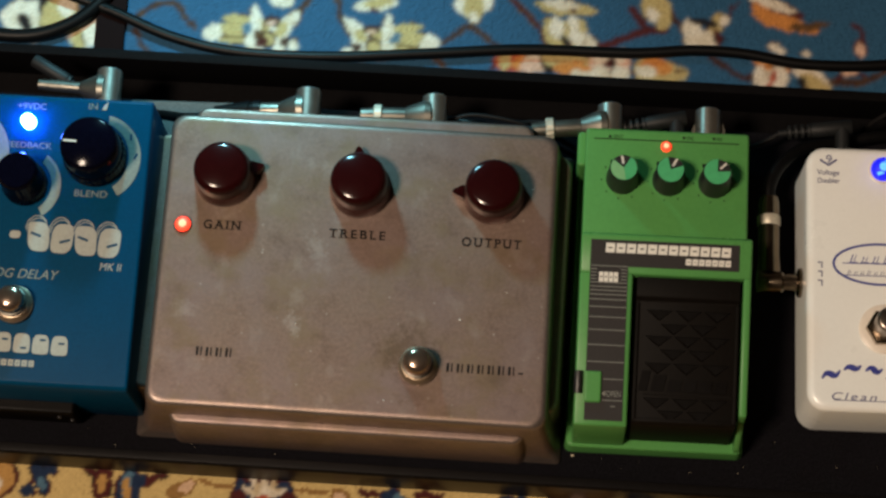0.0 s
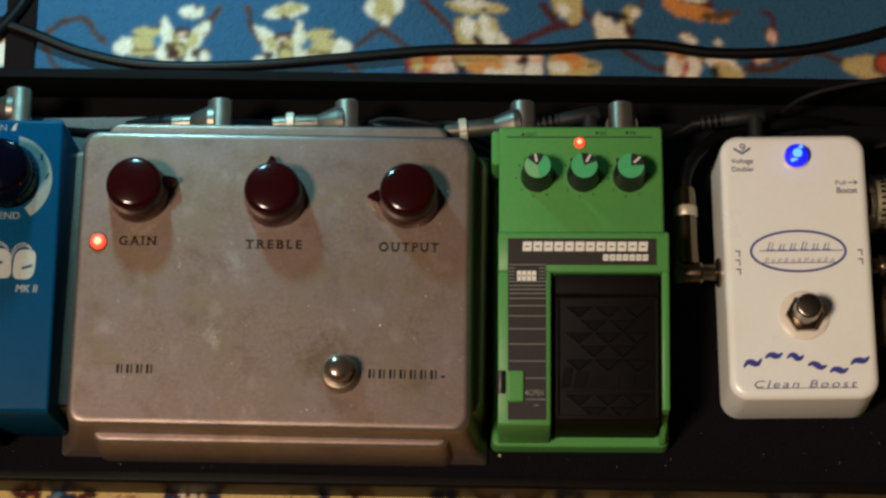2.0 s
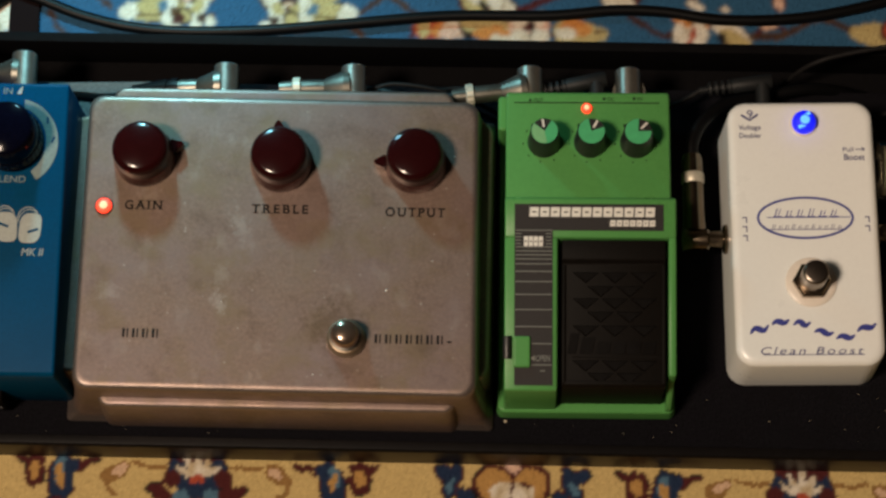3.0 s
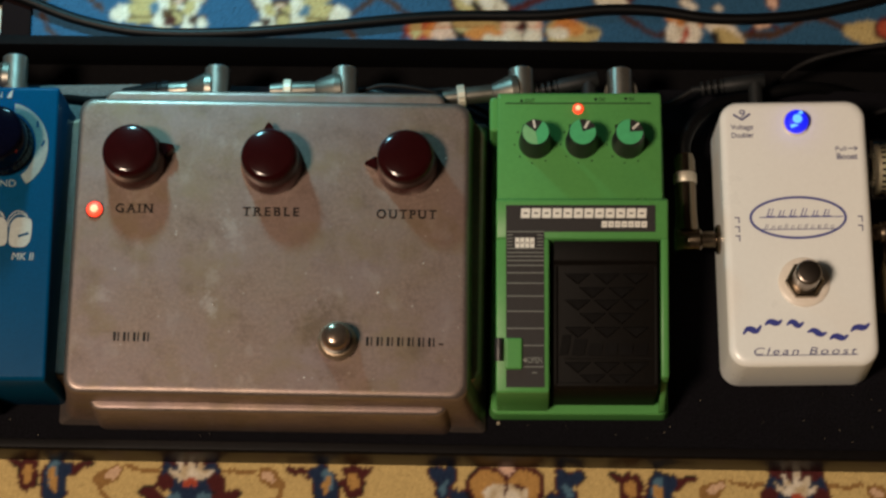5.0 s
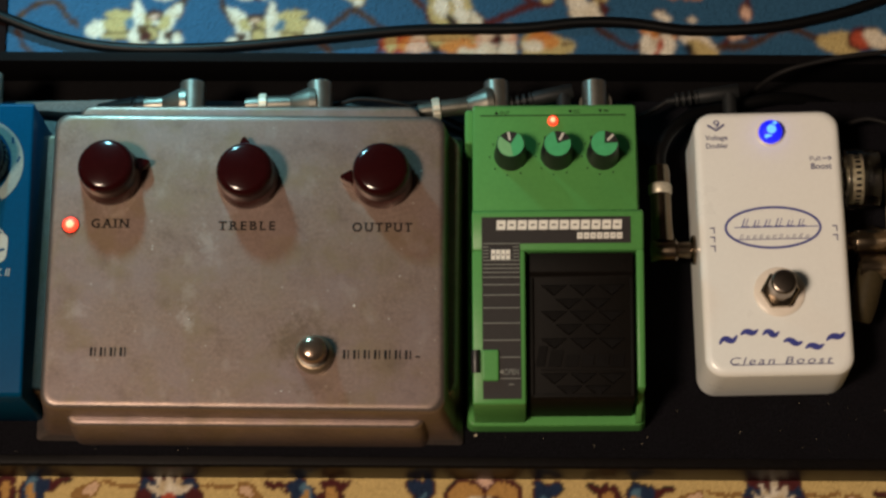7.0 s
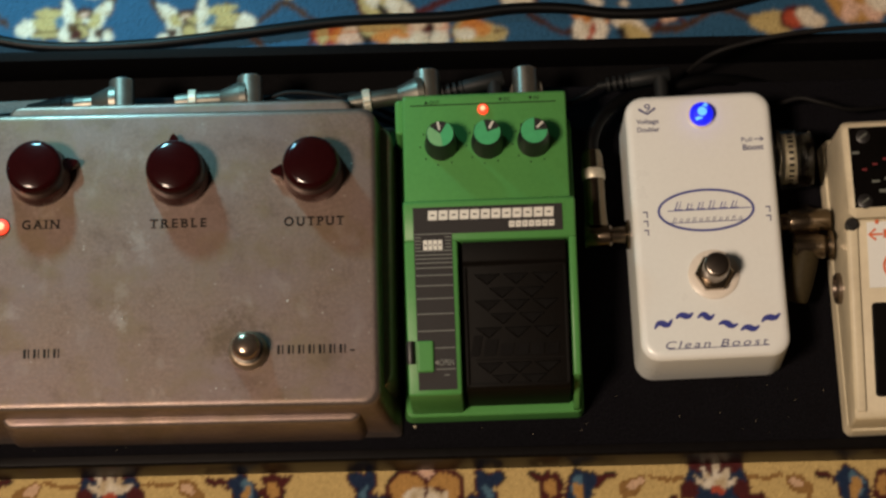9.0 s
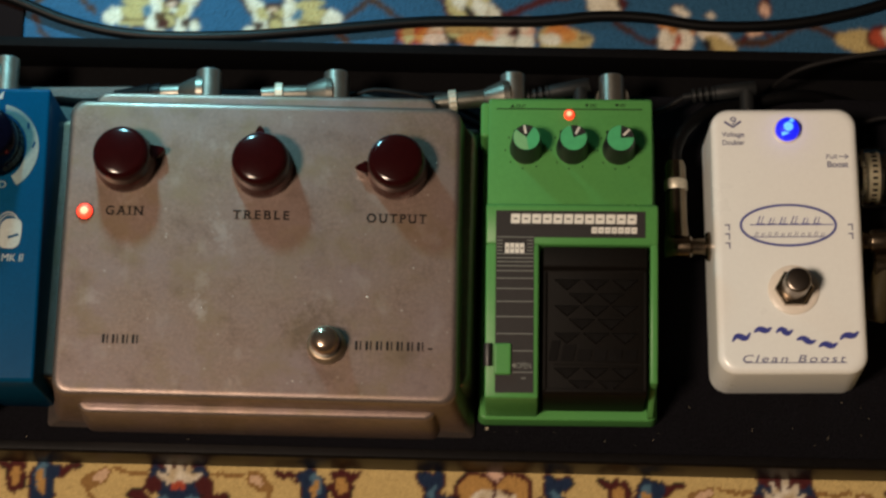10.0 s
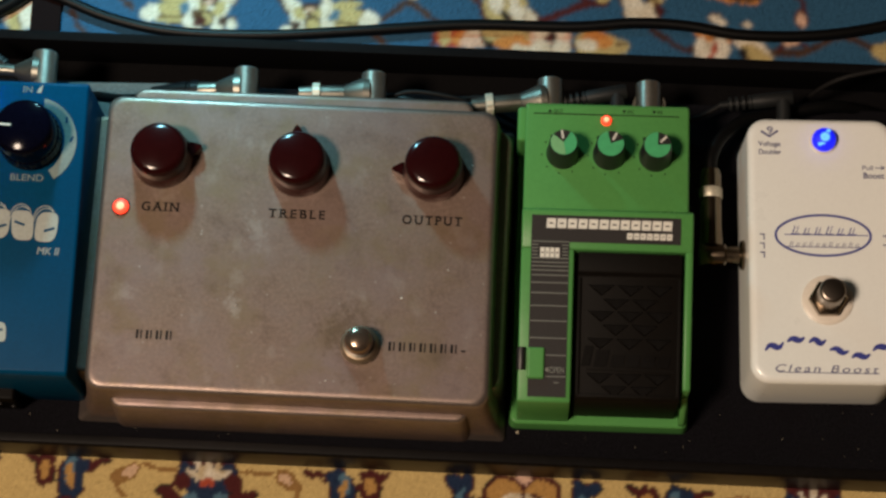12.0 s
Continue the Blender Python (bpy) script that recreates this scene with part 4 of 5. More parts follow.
diode(ts, lx, ly, PANEL, 2.1, RED_LED, RED_CORE)
lx, ly = local(ts, -87.2, 52.9)
part("panel_line", bar(lx, ly, 59, 0.4, PANEL + 0.02), INK, ts, "", 0)
for text, x, up in (("OUT", -107.6, 1), ("DC", -78.2, -1), ("IN", -66.4, -1)):
    lx, ly = local(ts, x, 54.4)
    words(text, ts, INK, lx + 0.8, ly, PANEL + 0.02, {"OUT": 4.0, "DC": 2.6, "IN": 1.9}[text], 1.5)
    ax = lx - {"OUT": 2.6, "DC": 1.9, "IN": 1.5}[text]
    part("arrow_mark", slab([(ax - 0.8, ly - 0.6 * up), (ax + 0.8, ly - 0.6 * up), (ax, ly + 0.8 * up)], PANEL + 0.02), INK, ts, smooth=0)

# ---- the small white booster ----
kb = thing("booster_pedal", "small white booster pedal with blue script and lit diode", "effects pedal", (0, 0, 0.4), 0, "effects pedals")
rings = [outline(29.4, 55.4, 7.0, 0.0), outline(30.3, 56.2, 7.6, 0.9), outline(30.2, 56.1, 7.6, 3.2), outline(29.6, 55.5, 7.8, 30.6)]
for k in range(1, 6):
    a = k / 5 * math.pi / 2
    rings.append(outline(29.6 - 3.0 * (1 - math.cos(a)), 55.5 - 3.0 * (1 - math.cos(a)), 7.8 - 1.2 * k / 5, 30.6 + 3.0 * math.sin(a)))
rings.append(outline(26.0, 51.9, 6.2, 33.6))
part("body", loft(rings), WHITE, kb, "white powder-coated box")
KT = 33.6
led = part("indicator_light", lathe([(4.8, 0), (4.8, 2.6), (4.4, 4.2), (3.2, 5.2), (1.7, 5.6), (0.05, 5.7)], 28, at=(1.2, 45.5, KT)), BLUE_LED, kb, "lit blue jewel diode")
part("glow_core", lathe([(1.9, 5.4), (1.9, 5.75), (1.3, 5.8), (1.2, 5.7)], 20, at=(1.2, 45.5, KT)), BLUE_CORE, led)
part("glow_core", bar(2.0, 47.6, 3.2, 1.4, KT + 4.9, turn=40, thick=0.5), BLUE_CORE, led)
part("glow_core", bar(-0.2, 42.8, 2.8, 1.3, KT + 4.9, turn=20, thick=0.5), BLUE_CORE, led)
part("bezel", lathe([(5.5, 0.02), (5.5, 0.7), (4.8, 1.0)], 28, at=(1.2, 45.5, KT)), CLEAR_WASHER, led)
footswitch(kb, 1.2, -21.6, KT, True)
part("oval_mark", band(arc(0.2, 5.4, 19.0, 8.5, 0, 360, 64)[:-1], 0.95, KT + 0.02, closed=True), BLUE_INK, kb, "blue oval outline", 0)
letter_bars(kb, BLUE_INK, 0.4, 7.6, KT + 0.02, 27, 3.4, 6, slant=0.35, cover=0.62, style="script", label="blue script mark")
letter_bars(kb, NAVY_INK, 0.6, 1.6, KT + 0.02, 29, 2.2, 11, slant=0.35, cover=0.62, style="script", label="thin blue script mark")
bm = bar(1.5, 5.6, 33.5, 0.35, KT + 0.02)
bar(0.0, 0.5, 31.5, 0.3, KT + 0.02, bm)
part("underline", bm, BLUE_INK, kb, "", 0)
for k, (y, h, wd) in enumerate(((-41.0, 8.6, 7.6), (-38.0, 5.2, 7.0), (-38.6, 7.4, 6.4), (-42.2, 5.2, 7.4), (-44.2, 5.2, 7.4), (-40.4, 5.4, 8.0))):
    x = -20.2 + k * 8.5
    lean, bm = (14, 8, -4, -10, 4, 16)[k], bmesh.new()
    cs, sn = math.cos(radians(lean)), math.sin(radians(lean))
    bow = [(-0.48, -0.10), (-0.28, 0.10), (-0.06, 0.06), (0.12, -0.05), (0.30, -0.08), (0.50, 0.12)]
    line = path_points([(x + u * wd * cs - v * h * sn + 0.25 * v * h, y + u * wd * sn + v * h * cs, 0) for u, v in bow], 4)
    fat = [0.5 + 2.1 * math.sin(math.pi * (i + 0.5) / len(line)) for i in range(len(line))]
    stroke([(q.x, q.y) for q in line], fat, KT + 0.02, bm)
    part("model_mark", bm, BLUE_INK, kb, "wavy dark blue brush mark", 0)
words("Clean Boost", kb, NAVY_INK, 0.4, -49.6, KT + 0.02, 40.5, 3.0, shear=0.25, spacing=1.3, label="thin blue script")
part("underline", bar(1.0, -51.3, 40, 0.3, KT + 0.02), NAVY_INK, kb, "", 0)
words("Voltage", kb, NAVY_INK, -20.7, 44.2, KT + 0.02, 9.0, 2.1, bold=0.01)
words("Doubler", kb, NAVY_INK, -20.5, 40.7, KT + 0.02, 9.0, 2.1, bold=0.01)
words("9", kb, NAVY_INK, -20.4, 50.0, KT + 0.02, 2.4, 3.4)
part("chevron", band([(-24.0, 49.6), (-20.6, 47.3), (-17.2, 49.8)], 0.9, KT + 0.02), NAVY_INK, kb, "", 0)
words("Pull", kb, NAVY_INK, 18.8, 34.4, KT + 0.02, 4.2, 1.9)
bm = bar(23.6, 34.4, 3.8, 0.35, KT + 0.02)
band([(24.2, 35.3), (25.6, 34.4), (24.2, 33.5)], 0.4, KT + 0.022, bm)
part("arrow_mark", bm, NAVY_INK, kb, "", 0)
words("Boost", kb, NAVY_INK, 21.2, 31.1, KT + 0.02, 8.4, 2.5, bold=0.015)
for sx, n in ((-24.2, 3), (25.0, 2)):
    bm = bmesh.new()
    for k in range(n):
        bar(sx, 5.6 - k * 3.8, 1.9, 0.5, KT + 0.02, bm, slant=0.3)
        bar(sx + 0.7, 4.4 - k * 3.8, 0.45, 2.2, KT + 0.02, bm)
    part("side_mark", bm, NAVY_INK, kb, "", 0)
pot = part("side_knob", lathe([(5, 0), (5, 3), (12.2, 3.2), (12.8, 4.4), (12.8, 9.2), (12.2, 10.2), (4, 10.4)], 48, at=(30, 30.5, 17.5), along=(1, 0, 0), ribs={3: 0.5, 4: 0.5}), CLEAR, kb, "clear acrylic knob with dial numbers")
part("dial_drum", lathe([(6.8, 5.4), (7.0, 5.7), (7.0, 9.2), (6.6, 9.5)], 40, at=(30, 30.5, 17.5), along=(1, 0, 0)), CREAM, pot, "cream dial drum")
bm = bmesh.new()
for k in range(20):
    a = 2 * math.pi * k / 20
    bmesh.ops.create_cube(bm, size=1, matrix=Matrix.Translation((37.5, 30.5 + 7.05 * math.cos(a), 17.5 + 7.05 * math.sin(a))) @ Matrix.Rotation(a, 4, "X") @ Matrix.Diagonal((1.8, 0.3, 0.9, 1)))
part("dial_marks", bm, INK, pot, "", 0)
part("outer_ring", lathe([(11.6, 10.6), (12.0, 11.2), (12.0, 15.6), (11.2, 16.4), (3, 16.4)], 40, at=(30, 30.5, 17.5), along=(1, 0, 0), ribs={1: 0.5, 2: 0.5}), CLEAR, pot)
part("jack_nut", lathe([(6.2, 0), (6.2, 1.0), (5.4, 1.6), (4, 1.6)], 12, at=(-30.0, 1.2, 18), along=(-1, 0, 0)), BRASSY, kb)
part("jack_nut", lathe([(6.2, 0), (6.2, 1.0), (5.4, 1.6), (4, 1.6)], 12, at=(30.0, 1.2, 18), along=(1, 0, 0)), BRASSY, kb)

# ---- the blue delay ----
bd = thing("delay_pedal", "blue metal delay pedal with black knobs and pale print", "effects pedal", (-345.2, -0.8, 0.4), -1.4, "effects pedals")
BR, BZ = 0.108, 52.6
prof = [(-59.4, 0.2), (-59.4, BZ - 59.4 * BR - 1.2), (-58.4, BZ - 58.4 * BR), (57.4, BZ + 57.4 * BR), (58.6, BZ + 57.4 * BR - 1.0), (58.6, 0.2)]
part("body", prism(prof, -48, 48.2, 1.0), TEAL, bd, "blue folded metal box", 20)
part("front_plate", soft_box(72, 6, 2, 19, 1.2, 1.0, cx=-14.0, cy=-61.0), RUBBER, bd, "black plastic block with screws")
for x in (15, 19.5):
    part("screw", lathe([(1.1, 0), (1.1, 0.8), (0.4, 1.0)], 12, at=(x, -63.8, 12 - (x - 15)), along=(0, -1, 0)), BLACK, bd)


def bz(y):
    return BZ + y * BR


def delay_knob(x, y, r, aim):
    lx, ly = local(bd, x, y)
    z = bz(ly)
    k = part("knob", lathe([(r * 1.10, 0.3), (r * 1.10, 1.5), (r * 1.04, 2.2), (r, 15.5), (r * 0.95, 17.0), (r * 0.86, 17.8), (0.2, 17.9)], 48, at=(lx, ly, z)), KNOB_BLACK, bd, "glossy black knob with white pointer")
    part("ribbed_skirt", lathe([(r * 1.12, 2.4), (r * 1.08, 6.5), (r * 1.02, 7.0)], 72, at=(lx, ly, z), ribs={0: 0.4, 1: 0.4}), KNOB_BLACK, k)
    a = radians(aim or 0)
    if aim is None:
        return lx, ly
    part("pointer_line", bar(lx + r * 0.62 * math.cos(a), ly + r * 0.62 * math.sin(a), r * 0.46, 0.7, z + 17.75, turn=aim, thick=0.25), WHITE_INK, k, "", 0)
    return lx, ly


# the blue in this black stands in for the bright diode's spill
KNOB_BLACK = material("gloss_black_phenolic", (0.0014, 0.0015, 0.0050), 0.12, 0, 0.15, 500, 0.02, spec=0.10)
lx, ly = delay_knob(-317.6, 32.6, 11.6, 178)
bm = slab(arc(lx + 1.0, ly - 0.2, 17.2, 17.8, 80, -58, 30) + arc(lx - 0.2, ly, 13.6, 14.6, -54, 72, 30), BZ + 0.05, 0.12, None, BR)
part("dial_crescent", bm, DIM_INK, bd, "pale printed crescent", 0)
for a in (33, 4):
    part("worn_patch", bar(lx + 16.2 * math.cos(radians(a)), ly + 16.4 * math.sin(radians(a)), 2.6, 0.9, BZ + 0.12, turn=a + 60, rise=BR), TEAL, bd, "chipped spot in the print", 0)
lx, ly = delay_knob(-345.4, 20.5, 8.3, None)
part("dial_crescent", slab(arc(lx + 1.2, ly, 13.2, 14.4, 60, -60, 24) + arc(lx, ly, 10.6, 11.2, -55, 55, 24), BZ + 0.05, 0.12, None, BR), DIM_INK, bd, "pale printed crescent", 0)
lx, ly = delay_knob(-373.0, 32.6, 11.6, 60)
part("dial_crescent", slab(arc(lx + 1.6, ly, 18.2, 19.6, 70, -70, 30) + arc(lx, ly, 14.6, 15.4, -64, 64, 30), BZ + 0.05, 0.12, None, BR), DIM_INK, bd, "pale printed crescent", 0)
lx, ly = local(bd, -345.8, 46.0)
led = part("indicator_light", lathe([(2.7, 0), (2.7, 3.2), (2.3, 4.6), (1.2, 5.4), (0.05, 5.6)], 24, at=(lx, ly, bz(ly))), BLUE_BRIGHT, bd, "bright blue diode")
lx, ly = local(bd, -346.0, -28.6)
footswitch(bd, lx, ly, bz(ly))
for text, x, y, wd, h, sh in (("BLEND", -318.6, 17.6, 13.2, 2.7, 0), ("FEEDBACK", -345.2, 36.8, 18.5, 2.5, 0), ("+9VDC", -345.2, 53.0, 11.8, 2.6, 0), ("IN", -320.2, 53.6, 3.6, 2.6, 0),
                              ("MK II", -308.4, -12.0, 8.8, 3.0, 0.15), ("ANALOG DELAY", -349.4, -15.6, 41.0, 3.7, 0.3)):
    lx, ly = local(bd, x, y)
    words(text, bd, PALE_INK if text.startswith("MK") else DIM_INK, lx, ly, BZ + 0.03, wd, h, rise=BR, shear=sh)
lx, ly = local(bd, -315.6, 53.8)
part("jack_mark", slab([(lx - 0.9, ly - 1.6), (lx + 0.9, ly - 1.6), (lx + 1.5, ly + 1.8), (lx, ly + 0.4)], BZ + 0.05, 0.12, None, BR), PALE_INK, bd, "", 0)
for k in range(5):
    x, y = -309.6 - k * 9.6, -2.4 + k * 0.6
    lx, ly = local(bd, x, y)
    wd, h = (8.8, 12.0) if k < 4 else (4.4, 3.0)
    blob = [(lx + wd / 2 * math.copysign(abs(math.cos(t)) ** 0.6, math.cos(t)) + 0.12 * h / 2 * math.sin(t) * (-1) ** k, ly + h / 2 * math.copysign(abs(math.sin(t)) ** 0.6, math.sin(t))) for t in (2 * math.pi * i / 28 for i in range(28))]
    bm = slab(blob, BZ + 0.05, 0.12, None, BR)
    if k < 4:
        for g in (1.0, 2.0):
            band(arc(lx - g * 0.5, ly + 0.5 + g, wd / 2 + 0.2, h / 2, 40, 175, 12), 0.35, BZ + 0.05, bm, rise=BR)
    part("logo_blob", bm, PALE_INK, bd, "pale rounded logo shape", 0)
    if k < 4:
        part("logo_slot", bar(lx + (-1) ** k * 1.2, ly + (0.8 if k % 2 else -1.0), wd * 0.5, 1.0, BZ + 0.12, turn=18 * (-1) ** k, rise=BR), TEAL, bd, "", 0)
for k in range(4):
    lx, ly = local(bd, -326.6 - k * 7.6, -44.4 + k * 0.3)
    blob = [(lx + (3.3 - 0.5 * math.sin(t)) * math.copysign(abs(math.cos(t)) ** 0.5, math.cos(t)), ly + 3.9 * math.copysign(abs(math.sin(t)) ** 0.5, math.sin(t))) for t in (2 * math.pi * i / 28 for i in range(28))]
    part("logo_blob", slab(blob, BZ + 0.05, 0.12, None, BR), PALE_INK, bd, "pale bulging logo shape", 0)
    part("logo_slot", bar(lx + 0.8, ly + (0.9, 1.8, -1.8, 1.2)[k], 2.4, 0.8, BZ + 0.12, rise=BR), TEAL, bd, "", 0)
lx, ly = local(bd, -347.0, -51.6)
letter_bars(bd, PALE_INK, lx, ly, BZ + 0.05, 22, 2.5, 8, rise=BR, cover=0.80, style="bold", label="small pale maker's mark")

# ---- the cream compact pedal at the end of the row ----
cp = thing("compact_pedal", "cream compact pedal with black control plate and worn paint", "effects pedal", (89.2, -21.0, 0.4), -0.2, "effects pedals")
part("base", soft_box(73.0, 123.5, 0, 9, 3.5, 1.0, 0.6, low_edge=0.6), CREAM, cp)
bm = prism([(-61.0, 6), (-60.4, 25.5), (-58.5, 27.0), (15.6, 46.5), (15.6, 6)], -36.0, 36.0, 1.4)
part("pedal_plate", bm, CREAM, cp, "cream hinged pedal plate", 18)
part("control_block", prism([(15.9, 6), (15.9, 51.5), (17, 52.6), (52.4, 53.4), (55.6, 49.5), (59.0, 6)], -35.4, 35.4, 3.0), CREAM, cp, "", 18)
black = part("control_plate", bar(-0.6, 34.6, 64.6, 33.0, 52.5, rise=0.021, thick=0.5), RUBBER, cp, "black control plate", 0)
for x, y in ((-27.4, 47.4), (-29.0, 20.6), (27.4, 47.4), (29, 20.6)):
    sc = part("screw", lathe([(3.0, 0), (3.0, 0.6), (2.2, 1.0), (0.2, 1.0)], 24, at=(x, y, 53.3)), BLACK, black)
    part("slot", bar(x, y, 3.6, 0.6, 54.3, turn=35), GREY_INK, sc, "", 0)
bm = bmesh.new()
for k in range(6):
    bar(-28 + k * 4.2, 33.6 + k * 2.0, 1.8, 0.9, 53.05, bm, rise=0.021)
part("printed_marks", bm, RED_INK, black, "red printed marks", 0)
bm = bmesh.new()
for k in range(7):
    bar(-24 + k * 5, 28.6 + (k % 3), 3.0, 1.0, 53.05, bm, rise=0.021)
bar(-33 + 2, 40.6, 3.0, 1.0, 53.05, bm, rise=0.021)
bar(-8, 24.6, 30, 1.3, 53.05, bm, rise=0.021)
part("printed_marks", bm, GREY_INK, black, "grey printed marks", 0)
PR = 19.5 / 74.1
part("edge_bead", prism([(-58, 27.2), (-58, 28.6), (13.5, 47.4), (13.5, 46)], -35.4, -31.6, 0.7), CREAM, cp, "", 18)
part("label_field", bar(2, 1.5, 60, 25.0, 42.9, rise=PR, thick=0.3), WHITE, cp, "white label field", 0)
bm = bar(-24.5, 9.2, 5.2, 0.8, 43.25, rise=PR)
band([(-24.6, 11.3), (-27.3, 9.2), (-24.6, 7.1)], 0.9, 43.26, bm, rise=PR)
for k in range(5):
    bar(-24 + k * 7, 14.0, 1.4, 1.6, 43.25, bm, rise=PR)
    bar(-20 + k * 6, 9.4, 3.2, 3.2, 43.25, bm, rise=PR)
band(arc(-17.5, -3.0, 4.4, 4.8, 0, 360, 24)[:-1], 1.0, 43.26, bm, closed=True, rise=PR)
band(arc(-4.5, -3.0, 4.4, 4.8, 0, 360, 24)[:-1], 1.0, 43.26, bm, closed=True, rise=PR)
part("printed_marks", bm, ORANGE_INK, cp, "orange printed marks", 0)
pad = part("rubber_pad", soft_box(56, 37.0, 0, 1.4, 1.5, 0.5, cx=0.4, cy=0), RUBBER, cp, "black ribbed rubber pad")
pad.location, pad.rotation_euler = (0, -34.4 * MM, (42.4 - 34.4 * PR) * MM), (math.atan(PR), 0, 0)
part("thumb_screw", lathe([(2.6, 0), (2.6, 3), (2.0, 3.5), (0.2, 3.5)], 20, at=(-33.8, 13.4, 44.6)), BLACK, cp)
part("jack_nut", lathe([(6.4, 0), (6.4, 1.6), (5.6, 2.4), (4.6, 2.4), (4.4, 1.2), (2.6, 1.0)], 24, at=(-36.0, -5.4, 20), along=(-1, 0, 0)), CHROME, cp, "chrome jack socket")
# ---- plugs and cables ----
def angle_plug(label, x, y, z, tip, body_r=5.3, head=19.0, collar=True, boot=False, slim=1.0):
    """A right-angle plug: its head runs forward into a pedal's back, its barrel runs off to tip."""
    pl = thing("angle_plug", label, "audio plug", (x, y, z), 0, "patch plugs")
    part("head", lathe([(body_r - 0.6, 0), (body_r, 0.5), (body_r, head)], 32, at=(0, 0, 0), along=(0, -1, 0)), HEAD, pl)
    v = Vector((tip[0] - x, tip[1] - y + 9.0, tip[2] - z))
    start = Vector((0, -9.0, 0)) + v.normalized() * 1.5
    ln = v.length
    br = part("barrel", lathe([(body_r + 1.6, 0), (body_r + 1.6, 2.6), (3.9 * slim, 10.4), (3.6 * slim, 10.8), (3.6 * slim, ln * 0.9), (3.0 * slim, ln + 5)], 32, at=start, along=v), NICKEL, pl, "satin nickel barrel", 20.0)
    if collar:
        part("collar", lathe([(4.2, 0), (4.8, 0.3), (4.8, 3.0), (4.2, 3.4)], 32, at=start + v.normalized() * (ln * 0.84), along=v, ribs={1: 0.3, 2: 0.3}), PALE_METAL, br, "pale ribbed collar")
    if boot:
        part("boot", lathe([(4.4, 0), (4.4, 3), (3.9, 3.4), (3.8, 4.6), (4.3, 5), (2.4, 20)], 28, at=start + v.normalized() * (ln * 0.86), along=v), CABLE, br, "black rubber boot")
    return pl


PALE_METAL = material("pale_worn_metal", (0.56, 0.52, 0.42), 0.5, 0.5, 0.15, 800, 0.1)
angle_plug("satin nickel right-angle plug with black boot behind the aluminium pedal", -236.9, 77.0, 24, (-258.5, 67.8, 22), collar=False, boot=True)
angle_plug("satin nickel right-angle plug with pale collar behind the aluminium pedal", -183.5, 75.8, 24, (-208.0, 66.3, 24.5))
angle_plug("satin nickel right-angle plug with pale collar behind the green pedal", -109.9, 74.3, 24, (-136.0, 62.6, 24.5))
angle_plug("short satin nickel plug behind the green pedal", -69.1, 73.3, 24, (-66.0, 64.0, 6), collar=False)
angle_plug("satin nickel right-angle plug behind the blue pedal", -321.9, 82.4, 26, (-345.0, 74.5, 27), collar=False, slim=0.7)

pl = thing("angle_plug", "worn brassy right-angle plug beside the white booster", "audio plug", (-43.2, 1.2, 18.4), 0, "patch plugs")
part("head", lathe([(4.4, -5), (4.8, -4.4), (4.8, 5), (3.6, 6), (3.4, 11.5)], 32, along=(1, 0, 0)), BRASSY, pl, "brassy plug head")
br = part("barrel", lathe([(4.8, 3.5), (4.5, 8), (4.3, 11), (4.3, 34), (3.6, 36.5)], 32, at=(0, 0, 0), along=(0, 1, 0)), BRASSY, pl)
part("collar", lathe([(4.4, 24), (4.8, 24.4), (4.8, 28), (4.4, 28.4)], 32, along=(0, 1, 0), ribs={1: 0.25, 2: 0.25}), PALE_METAL, br)
pl = thing("angle_plug", "brassy right-angle plug in the white booster's socket", "audio plug", (31.4, 2.8, 19.4), 0, "patch plugs")
part("head", lathe([(4.0, 0), (4.0, 3.4), (4.8, 3.8), (5.0, 4.6), (5.0, 19.2), (4.4, 20)], 32, along=(1, 0, 0)), BRASSY, pl)
part("barrel", lathe([(5.0, 3), (4.4, 8), (4.0, 20)], 24, at=(13, 0, 0), along=(0, 0.5, -1)), BRASSY, pl)
pl = thing("angle_plug", "brassy right-angle plug in the cream pedal's socket", "audio plug", (51.0, -7.4, 18.4), 0, "patch plugs")
part("head", lathe([(6.2, -0.8), (6.4, 0), (6.2, 1.2), (4.0, 1.4), (5.2, 3), (5.4, 4), (5.4, 14.4), (4.6, 15)], 32, along=(-1, 0, 0)), BRASSY, pl)
part("barrel", lathe([(5.3, 2), (5.7, 6), (5.5, 15), (4.8, 21.5), (4.1, 23)], 28, at=(-9.5, 0, 0), along=(-0.26, -1, -0.25)), AMBER, pl, "yellowed barrel sleeve")


PLUG_GREY = material("dull_grey_rubber", (0.0085, 0.0095, 0.010), 0.55, 0, 0.2, 500, 0.06, spec=0.25)


